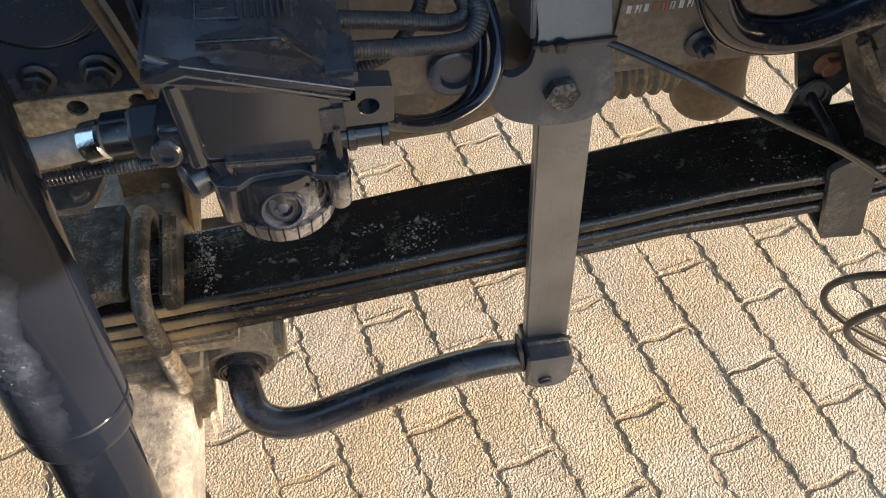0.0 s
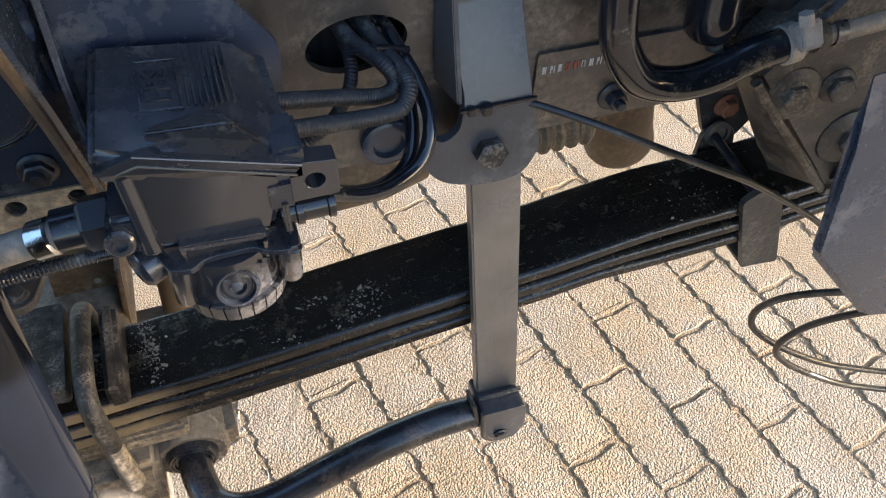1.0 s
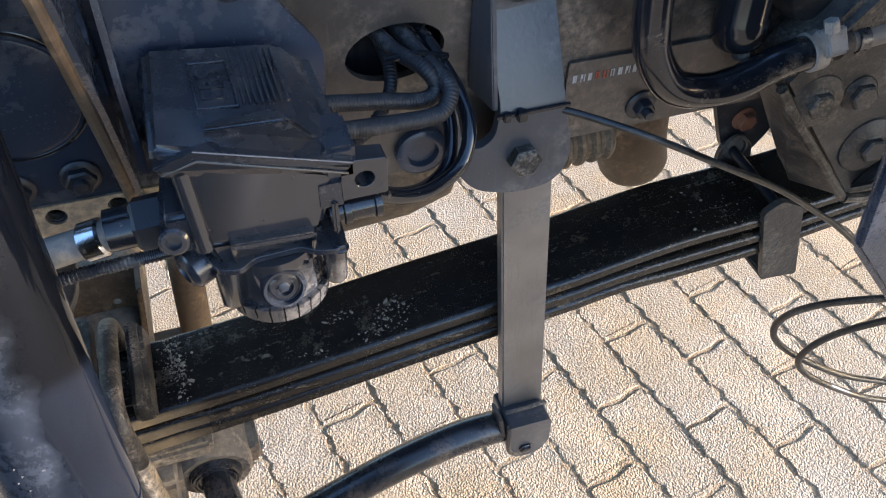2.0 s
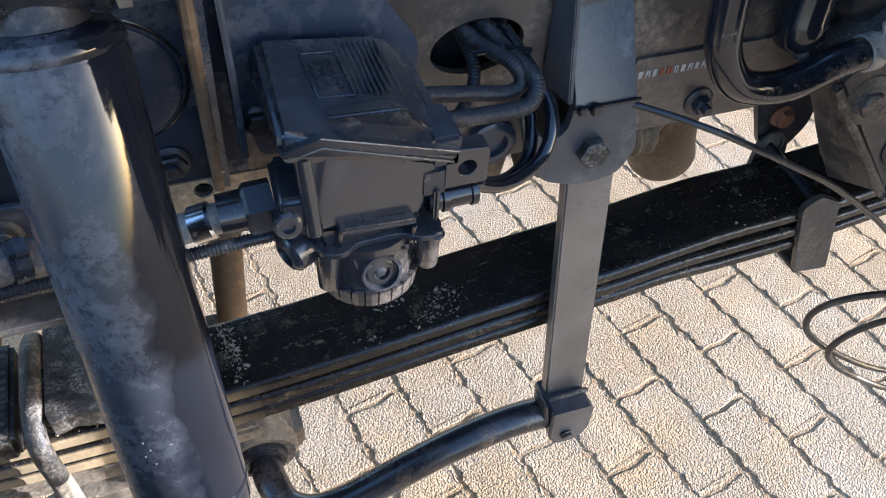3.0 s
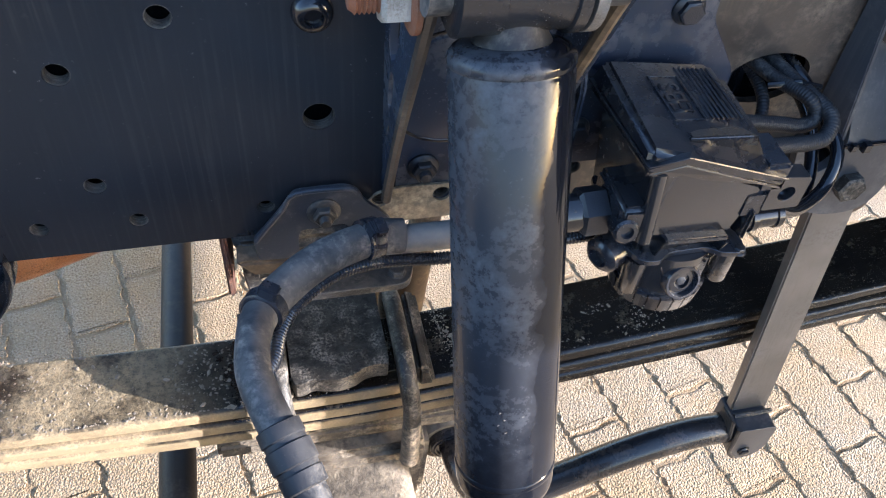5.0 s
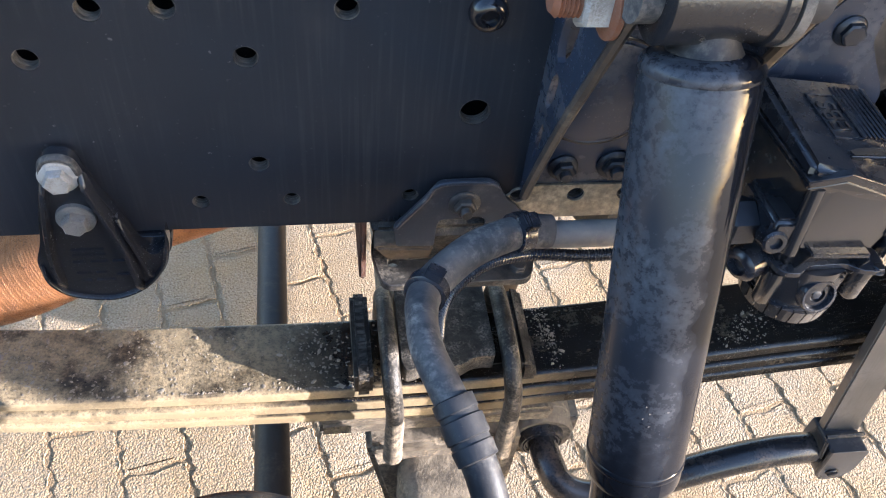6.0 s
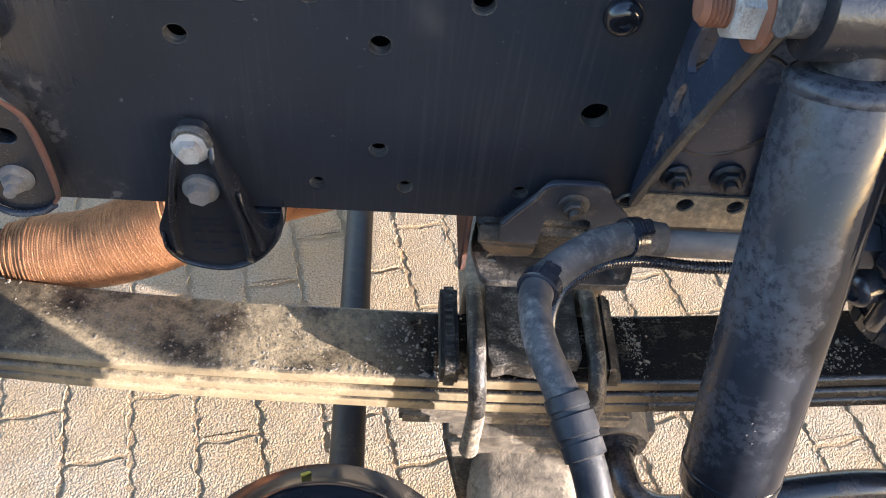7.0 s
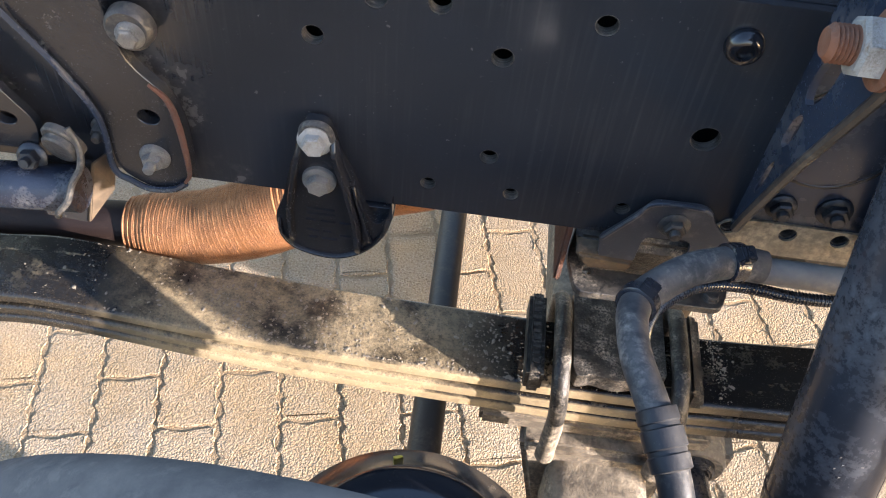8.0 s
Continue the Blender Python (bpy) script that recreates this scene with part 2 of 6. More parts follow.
M_MUD = grimy("dried_mud", (0.24, 0.20, 0.15), 0.9, dust=(0.40, 0.34, 0.25), amount=0.6, scale=80)
M_BODY = grimy("cab_paint", (0.02, 0.021, 0.024), 0.5, amount=0.3, scale=4)


def sandy(name, col_a, col_b, stain, depth, pitted=0.72):
    """Coarse sand-coated concrete: grains, crumbs and hollows shaded in the colour, with ochre stains."""
    m, nt, bsdf = mat_new(name)
    col = mix_col(nt, ramp(nt, place_noise(nt, 7, 5, 0.65), 0.3, 0.7), col_a, col_b)
    col = mix_col(nt, ramp(nt, place_noise(nt, 3.1, 6, 0.7, (1, 1, 1), 3.7), 0.38, 0.62, 0.0, 0.92), col, stain)
    info = nt.nodes.new("ShaderNodeObjectInfo")
    col = mix_col(nt, ramp(nt, info.outputs["Random"], 0, 1, 0.0, 0.16), col, tuple(c * 0.70 for c in col_a))
    grit = place_noise(nt, 225, 2, 0.50)
    crumb = place_noise(nt, 118, 4, 0.66, (1, 1, 1), 5.0)
    # shade in the small hollows between grains is painted as darker colour
    pit_shade = math_node(nt, "MULTIPLY", ramp(nt, grit, 0.36, 0.48, pitted, 0.0), ramp(nt, place_noise(nt, 26, 4, 0.65, (1, 1, 1), 1.5), 0.36, 0.62, 0.30, 1.0))
    col = mix_col(nt, pit_shade, col, tuple(c * 0.42 for c in stain))
    # grain tips are painted lighter, as if catching the sun
    col = mix_col(nt, ramp(nt, grit, 0.56, 0.68, 0.0, 0.40), col, tuple(min(0.7, c * 1.3) for c in col_b))
    nt.links.new(col, bsdf.inputs["Base Color"])
    bsdf.inputs["Roughness"].default_value = 0.95
    bsdf.inputs["Specular IOR Level"].default_value = 0.2
    # rounded sand grains of uneven size
    geo = nt.nodes.new("ShaderNodeNewGeometry")
    cells = nt.nodes.new("ShaderNodeTexVoronoi")
    cells.inputs["Scale"].default_value = 260.0
    cells.inputs["Randomness"].default_value = 1.0
    nt.links.new(geo.outputs["Position"], cells.inputs["Vector"])
    grain = ramp(nt, cells.outputs["Distance"], 0.05, 0.75, 1.0, 0.0)
    h = math_node(nt, "ADD", math_node(nt, "MULTIPLY", grit, 0.36), math_node(nt, "MULTIPLY", crumb, 0.34))
    h = math_node(nt, "ADD", h, math_node(nt, "MULTIPLY", grain, 0.28))
    add_bump(nt, bsdf, h, 1.0, depth)
    return m


M_PAVER = sandy("sandy_paver", (0.328, 0.250, 0.165), (0.384, 0.310, 0.226), (0.352, 0.246, 0.136), 0.0078)
M_SAND = sandy("joint_sand", (0.295, 0.212, 0.125), (0.345, 0.262, 0.165), (0.31, 0.208, 0.112), 0.0035, 0.25)

# ---- mesh helpers ----
def thing(name, loc, label, category, group="", kind=""):
    e = new(name)
    e.location = loc
    e["org"] = tuple(loc)
    e.empty_display_size = 0.05
    return tagged(e, label, category, group, kind)


def origin_of(ob):
    while ob.parent is not None:
        ob = ob.parent
    return Vector(ob["org"]) if "org" in ob else Vector((0, 0, 0))


def part(name, bm, material, parent=None, label="", smooth=40):
    me = bpy.data.meshes.new(name)
    if parent is not None:
        bmesh.ops.translate(bm, verts=bm.verts, vec=-origin_of(parent))
    bm.normal_update()
    bm.to_mesh(me)
    bm.free()
    me.materials.append(material)
    if smooth:
        me.polygons.foreach_set("use_smooth", [True] * len(me.polygons))
        me.set_sharp_from_angle(angle=radians(smooth))
    ob = new(name, me)
    if parent is not None:
        ob.parent = parent
    return tagged(ob, label)


def bevel_sharp(bm, width, segments=2, angle=30):
    bm.normal_update()
    es = [e for e in bm.edges if len(e.link_faces) == 2 and e.calc_face_angle(0) > radians(angle)]
    if es:
        bmesh.ops.bevel(bm, geom=es, offset=width, segments=segments, affect="EDGES", clamp_overlap=True)


def box_bm(lo, hi, bevel=0.003, m=None, segments=2):
    bm = bmesh.new()
    bmesh.ops.create_cube(bm, size=1)
    lo, hi = Vector(lo), Vector(hi)
    for v in bm.verts:
        v.co = Vector((lo[i] + (v.co[i] + 0.5) * (hi[i] - lo[i]) for i in range(3)))
    if bevel:
        bevel_sharp(bm, bevel, segments)
    if m is not None:
        bm.transform(m)
    return bm


def join_bm(*bms):
    out = bmesh.new()
    for b in bms:
        me = bpy.data.meshes.new("tmp")
        b.to_mesh(me)
        b.free()
        out.from_mesh(me)
        bpy.data.meshes.remove(me)
    return out


def smooth_path(points, steps=8):
    """Catmull-Rom through the points."""
    p = [Vector(q) for q in points]
    if len(p) == 2:
        return p
    p = [p[0] * 2 - p[1]] + p + [p[-1] * 2 - p[-2]]
    out = []
    for i in range(1, len(p) - 2):
        a, b, c, d = p[i - 1:i + 3]
        for s in range(steps):
            t = s / steps
            out.append(0.5 * ((2 * b) + (c - a) * t + (2 * a - 5 * b + 4 * c - d) * t * t + (3 * b - a - 3 * c + d) * t ** 3))
    out.append(p[-2])
    return out


def sweep_bm(path, radius, sides=14, caps=True, ridge=None):
    """A tube along a path. ridge: (pitch, depth) of corrugations."""
    path = [Vector(q) for q in path]
    if ridge:
        fine, pitch = [], ridge[0]
        acc = [0.0]
        for a, b in zip(path, path[1:]):
            acc.append(acc[-1] + (b - a).length)
        n = max(2, int(acc[-1] / (pitch / 4)))
        j = 0
        for k in range(n + 1):
            s = acc[-1] * k / n
            while j < len(path) - 2 and acc[j + 1] < s:
                j += 1
            f = (s - acc[j]) / max(1e-9, acc[j + 1] - acc[j])
            fine.append(path[j].lerp(path[j + 1], f))
        path = fine
    bm = bmesh.new()
    rings = []
    tan = (path[1] - path[0]).normalized()
    side = tan.orthogonal().normalized()
    for i, q in enumerate(path):
        t2 = (path[min(i + 1, len(path) - 1)] - path[max(i - 1, 0)]).normalized()
        side = (side - t2 * side.dot(t2)).normalized()
        up = t2.cross(side)
        r = radius if isinstance(radius, (int, float)) else radius[min(i, len(radius) - 1)]
        if ridge:
            r = r - (ridge[1] if i % 4 in (2, 3) else 0)
        rings.append([bm.verts.new(q + (side * math.cos(a) + up * math.sin(a)) * r) for a in (2 * math.pi * k / sides for k in range(sides))])
    for a, b in zip(rings, rings[1:]):
        for k in range(sides):
            bm.faces.new((a[k], a[(k + 1) % sides], b[(k + 1) % sides], b[k]))
    if caps:
        bm.faces.new(reversed(rings[0]))
        bm.faces.new(rings[-1])
    return bm


def lathe_bm(profile, base, axis, sides=32, caps=True):
    """Turn (along, radius) pairs round an axis through base."""
    axis = Vector(axis).normalized()
    u = axis.orthogonal().normalized()
    w = axis.cross(u)
    base = Vector(base)
    bm = bmesh.new()
    rings = [[bm.verts.new(base + axis * d + (u * math.cos(a) + w * math.sin(a)) * max(r, 1e-5)) for a in (2 * math.pi * k / sides for k in range(sides))] for d, r in profile]
    for a, b in zip(rings, rings[1:]):
        for k in range(sides):
            bm.faces.new((a[k], a[(k + 1) % sides], b[(k + 1) % sides], b[k]))
    for ring, flip in ((rings[0], True), (rings[-1], False)):
        if caps and (ring[0].co - ring[sides // 2].co).length > 1e-3:
            bm.faces.new(reversed(ring) if flip else ring)
    return bm


def rounded(points, r=0.006, seg=4):
    """A polygon with its corners rounded. A point may carry its own radius as third number."""
    out = []
    n = len(points)
    for i in range(n):
        p = Vector(points[i][:2])
        rr = points[i][2] if len(points[i]) > 2 else r
        a = Vector(points[i - 1][:2]) - p
        b = Vector(points[(i + 1) % n][:2]) - p
        d = min(rr, a.length * 0.45, b.length * 0.45)
        pa, pb = p + a.normalized() * d, p + b.normalized() * d
        for s in range(seg + 1):
            t = s / seg
            out.append(tuple((1 - t) ** 2 * pa + 2 * t * (1 - t) * p + t * t * pb))
    return out


def ring_pts(cx, cy, rx, ry=None, n=20, turn=0.0):
    ry = rx if ry is None else ry
    c, s = math.cos(turn), math.sin(turn)
    out = []
    for k in range(n):
        a = 2 * math.pi * k / n
        x, y = rx * math.cos(a), ry * math.sin(a)
        out.append((cx + x * c - y * s, cy + x * s + y * c))
    return out


def plate_bm(outline, holes=(), thick=0.008, m=None, bevel=0.0012):
    """A plate in the xz plane, its face at y = 0 towards -y and its back at y = thick, with holes through it."""
    bm = bmesh.new()
    edges = []
    for loop in (outline, *holes):
        vs = [bm.verts.new((x, 0, z)) for x, z in loop]
        edges += [bm.edges.new((vs[i], vs[(i + 1) % len(vs)])) for i in range(len(vs))]
    bmesh.ops.triangle_fill(bm, use_beauty=True, use_dissolve=False, edges=edges, normal=(0, -1, 0))
    faces = [f for f in bm.faces]
    for f in faces:
        f.normal_update()
        if f.normal.y > 0:
            f.normal_flip()
    ext = bmesh.ops.extrude_face_region(bm, geom=faces, use_keep_orig=True)
    moved = [g for g in ext["geom"] if isinstance(g, bmesh.types.BMVert)]
    bmesh.ops.translate(bm, verts=moved, vec=(0, thick, 0))
    bmesh.ops.recalc_face_normals(bm, faces=bm.faces)
    if bevel:
        bm.normal_update()
        es = [e for e in bm.edges if len(e.link_faces) == 2 and e.calc_face_angle(0) > radians(60)]
        bmesh.ops.bevel(bm, geom=es, offset=bevel, segments=1, affect="EDGES", clamp_overlap=True)
    if m is not None:
        bm.transform(m)
    return bm


def hex_bm(base, axis, af, height, flange=0.0, flange_h=0.003, stud=0.0, turn=0.3):
    """A hexagon head or nut on a flange, along axis from base; a stud end sticks out of a nut."""
    axis = Vector(axis).normalized()
    u = axis.orthogonal().normalized()
    w = axis.cross(u)
    base = Vector(base)
    bms = []
    h0 = 0.0
    if flange:
        bms.append(lathe_bm([(0, flange), (flange_h * 0.6, flange), (flange_h * 1.3, flange * 0.86), (flange_h * 1.6, af * 0.5)], base, axis, 24))
        h0 = flange_h * 0.9
    bm = bmesh.new()
    r = af / 2 / math.cos(math.pi / 6)
    prof = ((h0, r), (height * 0.86, r), (height, r * 0.84))
    rings = [[bm.verts.new(base + axis * d + (u * math.cos(a) + w * math.sin(a)) * q) for a in (turn + math.pi / 3 * k for k in range(6))] for d, q in prof]
    for a, b in zip(rings, rings[1:]):
        for k in range(6):
            bm.faces.new((a[k], a[(k + 1) % 6], b[(k + 1) % 6], b[k]))
    bm.faces.new(rings[-1])
    bms.append(bm)
    if stud:
        bms.append(lathe_bm([(height * 0.5, af * 0.3), (height + stud, af * 0.3), (height + stud + 0.0015, af * 0.25), (height + stud + 0.0016, 0.0)], base, axis, 14))
    return join_bm(*bms)


def ribbon_bm(top, thick, y0, y1, bevel=0.004):
    """A leaf: a strip between y0 and y1 under the line top (x, z), thick: a number or one a point."""
    bm = bmesh.new()
    n = len(top)
    rows = []
    b = bevel
    for i, (x, z) in enumerate(top):
        th = thick if isinstance(thick, (int, float)) else thick[i]
        arc = [(b - b * math.sin(a), b - b * math.cos(a)) for a in (radians(90 - 18 * k) for k in range(6))]
        prof = [(y0 + u, z - w) for u, w in arc] + [(y1 - u, z - w) for u, w in reversed(arc)]
        prof += [(y1, z - th + b), (y1 - b, z - th), (y0 + b, z - th), (y0, z - th + b)]
        rows.append([bm.verts.new((x, yy, zz)) for yy, zz in prof])
    k = len(rows[0])
    for a, c in zip(rows, rows[1:]):
        for j in range(k):
            bm.faces.new((a[j], a[(j + 1) % k], c[(j + 1) % k], c[j]))
    bm.faces.new(reversed(rows[0]))
    bm.faces.new(rows[-1])
    bmesh.ops.recalc_face_normals(bm, faces=bm.faces)
    return bm


def line_at(points, x):
    """Height of a smooth line through (x, z) points."""
    if x <= points[0][0]:
        return points[0][1]
    for (x0, z0), (x1, z1) in zip(points, points[1:]):
        if x <= x1:
            t = (x - x0) / (x1 - x0)
            return z0 + (z1 - z0) * t
    return points[-1][1]


def hull_bm(points, bevel=0.003, segments=2):
    bm = bmesh.new()
    for q in points:
        bm.verts.new(q)
    res = bmesh.ops.convex_hull(bm, input=bm.verts)
    junk = [g for g in res["geom_interior"] if isinstance(g, bmesh.types.BMVert)]
    if junk:
        bmesh.ops.delete(bm, geom=junk, context="VERTS")
    bmesh.ops.dissolve_limit(bm, angle_limit=radians(4), verts=bm.verts, edges=bm.edges)
    bmesh.ops.recalc_face_normals(bm, faces=bm.faces)
    if bevel:
        bevel_sharp(bm, bevel, segments, 20)
    return bm


def at_y(y):
    return Matrix.Translation((0, y, 0))


# ---- ground ----
def build_ground():
    bm = bmesh.new()
    s = 150.0
    bm.faces.new([bm.verts.new(q) for q in ((-s, -s, -0.0021), (s, -s, -0.0021), (s, s, -0.0021), (-s, s, -0.0021))])
    g = part("ground", bm, M_SAND, None, "", 0)
    return tagged(g, "sandy ground under the paved yard", "ground", kind="structure")


ground = build_ground()

# ---- truck: chassis rail ----
RAIL_LO, RAIL_HI, SPLIT = 0.864, 1.142, 0.122
LEFT_HOLES = [(-0.197, 0.900, 0.0085), (-0.113, 0.900, 0.0085), (0.0, 0.900, 0.0085), (-0.140, 0.946, 0.0095), (0.053, 1.001, 0.0145),
              (-0.141, 1.061, 0.0105), (-0.060, 1.105, 0.0105), (-0.198, 1.106, 0.0105), (-0.252, 1.104, 0.0105), (-0.307, 1.060, 0.0105),
              (-0.521, 1.035, 0.0105), (0.108, 0.898, 0.0085), (-0.75, 0.95, 0.0105)]
RIGHT_HOLES = [(0.167, 0.897, 0.0085), (0.219, 0.897, 0.0085), (0.300, 0.912, 0.0085)]

rail = thing("chassis_rail", (0, 0, RAIL_LO), "long black-painted steel chassis rail with bolt holes and dust", "chassis rail")


def build_rail():
    z0, z1 = RAIL_LO, RAIL_HI
    bm = plate_bm([(-2.2, z0), (SPLIT, z0), (SPLIT, z1), (-2.2, z1)], [ring_pts(x, z, r, n=18) for x, z, r in LEFT_HOLES], 0.009, None, 0.0)
    part("web", bm, M_RAIL, rail, "glossy black painted web with round holes", 0)
    oval = ring_pts(0.477, 1.003, 0.045, 0.028, 28, 0.08)
    bm = plate_bm([(SPLIT, z0), (0.262, z0), (0.262, z1), (SPLIT, z1)], [ring_pts(x, z, r, n=18) for x, z, r in RIGHT_HOLES[:2]], 0.009, None, 0.0)
    part("web", bm, M_BRACKET, rail, "blue-black web behind the shock absorber", 0)
    bm = plate_bm([(0.262, z0), (1.5, z0), (1.5, z1), (0.262, z1)], [ring_pts(x, z, r, n=18) for x, z, r in RIGHT_HOLES[2:]] + [oval], 0.009, None, 0.0)
    part("web", bm, M_RAIL_DUSTY, rail, "dusty brownish black web with an oval cable hole", 0)
    for zz in (z0, z1 - 0.009):
        part("flange", box_bm((-2.2, 0.009, zz), (1.5, 0.085, zz + 0.009), 0.002), M_RAIL, rail)
    part("liner", box_bm((-2.2, 0.05, z0 + 0.012), (1.5, 0.056, z1 - 0.012), 0), M_RAIL, rail, "dark inner liner seen through the holes")
    # a reinforcement strip with a stamped row, its characters as plain bars
    part("reinforcement", plate_bm(rounded([(0.648, 0.866), (0.92, 0.866), (0.92, 0.958), (0.648, 0.960)], 0.003), (), 0.004, at_y(-0.0042), 0.0008), M_RAIL_DUSTY, rail)
    rng = random.Random(4)
    for k in range(10):
        x = 0.654 + 0.0082 * k
        strokes = [box_bm((x + d, -0.0050, 0.9365), (x + d + 0.0011, -0.0044, 0.9450), 0) for d in (0.0, rng.uniform(0.0026, 0.0042))]
        strokes.append(box_bm((x + 0.0012, -0.0049, rng.choice((0.9365, 0.9400, 0.9440))), (x + 0.0025, -0.0044, 0.9450), 0))
        part("stamped_bar", join_bm(*strokes), M_RED_MARK if k in (3, 4) else M_WHITE_MARK, rail, "", 0)
    for x, z, s in ((0.147, 0.933, 0.020), (0.198, 0.935, 0.023)):
        part("bolt", hex_bm((x, -0.001, z), (0, -1, 0), s, 0.012, s * 0.75, 0.003, 0.004), M_BLACK_BOLT, rail, "black flanged bolt")
    part("bolt", lathe_bm([(0, 0.0165), (0.003, 0.0165), (0.008, 0.0145), (0.011, 0.0105), (0.0115, 0.0075), (0.007, 0.0070), (0.007, 0.0)], (0.052, -0.001, 1.104), (0, -1, 0), 28), M_HOSE_GLOSS, rail, "glossy black button-head socket bolt")
    part("bolt", hex_bm((0.738, -0.005, 0.893), (0, -1, 0), 0.019, 0.014, 0.017, 0.003, 0.006), M_BLACK_BOLT, rail, "rusty black nut on a stud")
    for x, z, r in LEFT_HOLES + RIGHT_HOLES:
        part("hole_rim", lathe_bm([(0.0008, r - 0.0002), (0.0008, r - 0.0010), (0.004, r - 0.0016), (0.0055, r - 0.0008), (0.0075, r - 0.0016), (0.009, r - 0.0008), (0.0115, r - 0.0016)], (x, 0.0, z), (0, 1, 0), 20, False), M_CAST, rail, "bare metal inside of a bolt hole")
    low = rounded([(0.086, 0.8655, 0.003), (0.278, 0.8655, 0.014), (0.292, 0.884, 0.012), (0.290, 0.909, 0.006), (0.126, 0.911, 0.006), (0.104, 0.906, 0.01), (0.084, 0.884, 0.01)], 0.006)
    part("doubler_strip", plate_bm(low, [ring_pts(x, z, 0.009, n=18) for x, z in ((0.108, 0.898), (0.167, 0.897), (0.219, 0.897))], 0.003, at_y(-0.0034), 0.0006), M_CAKED, rail, "sand-coated strip along the lower edge")
    # pressed round cover and ring boss
    part("round_cover", lathe_bm([(0.0005, 0.0565), (0.0006, 0.0545), (0.0022, 0.0535), (0.0030, 0.051), (0.0030, 0.0)], (0.168, 0.0, 1.020), (0, -1, 0), 48), M_BRACKET, rail, "round pressed cover disc")
    part("cover_groove", lathe_bm([(0.0004, 0.060), (0.0009, 0.059), (0.0009, 0.0572), (0.0004, 0.0565)], (0.168, 0.0, 1.020), (0, -1, 0), 48, False), M_HOSE_GLOSS, rail, "dark sealing groove")
    part("ring_boss", lathe_bm([(0, 0.026), (0.008, 0.026), (0.010, 0.023), (0.010, 0.016), (0.004, 0.014), (0.004, 0.0)], (0.500, 0.0, 0.890), (0, -1, 0), 28), M_BRACKET, rail, "round black boss with a ring")


build_rail()

# ---- shock tower bracket with two cheeks ----
def build_shock_bracket():
    t = thing("shock_bracket", (0.17, 0, 0.905), "triangular black shock absorber bracket with two gusset cheeks and rusty edges", "bracket")
    prof = rounded([(0.0, 0.905), (0.010, 0.901), (0.022, 0.938), (0.062, 1.034), (0.104, 1.121), (0.136, 1.187), (0.152, 1.215), (0.156, 1.28), (0.0, 1.28)], 0.008)
    for x, side in ((0.108, 1), (0.236, -1)):
        m = Matrix.Translation((x, -0.001, 0)) @ Matrix.Rotation(radians(-90), 4, "Z")
        holes = [ring_pts(0.022, 0.986, 0.0045, 0.024, 14, -0.20), ring_pts(0.030, 1.047, 0.008, 0.022, 14, -0.30), ring_pts(0.040, 1.110, 0.015, 0.036, 18, -0.35)]
        cheek = part("cheek", plate_bm(prof, holes, 0.007, m, 0.001), M_BRACKET, t, "black gusset plate with long slots")
        pts = [(x + side * 0.003, -0.011, 0.905), (x + side * 0.003, -0.023, 0.938), (x + side * 0.003, -0.063, 1.034), (x + side * 0.003, -0.105, 1.121), (x + side * 0.003, -0.137, 1.187), (x + side * 0.003, -0.153, 1.216)]
        part("rolled_edge", sweep_bm(smooth_path(pts, 4), 0.0050, 8), M_RAIL_DUSTY if side > 0 else M_BROWN, cheek, "worn brown rolled edge")
    part("back_plate", plate_bm(rounded([(0.118, 1.09), (0.233, 1.09), (0.233, 1.28), (0.118, 1.28)], 0.01), (), 0.006, at_y(-0.0075)), M_BRACKET, t)
    return t


build_shock_bracket()

# ---- shock absorber ----
SH_TOP, SH_BOT = Vector((0.1585, -0.151, 1.167)), Vector((0.166, -0.270, 0.826))
SH_AX = (SH_BOT - SH_TOP).normalized()


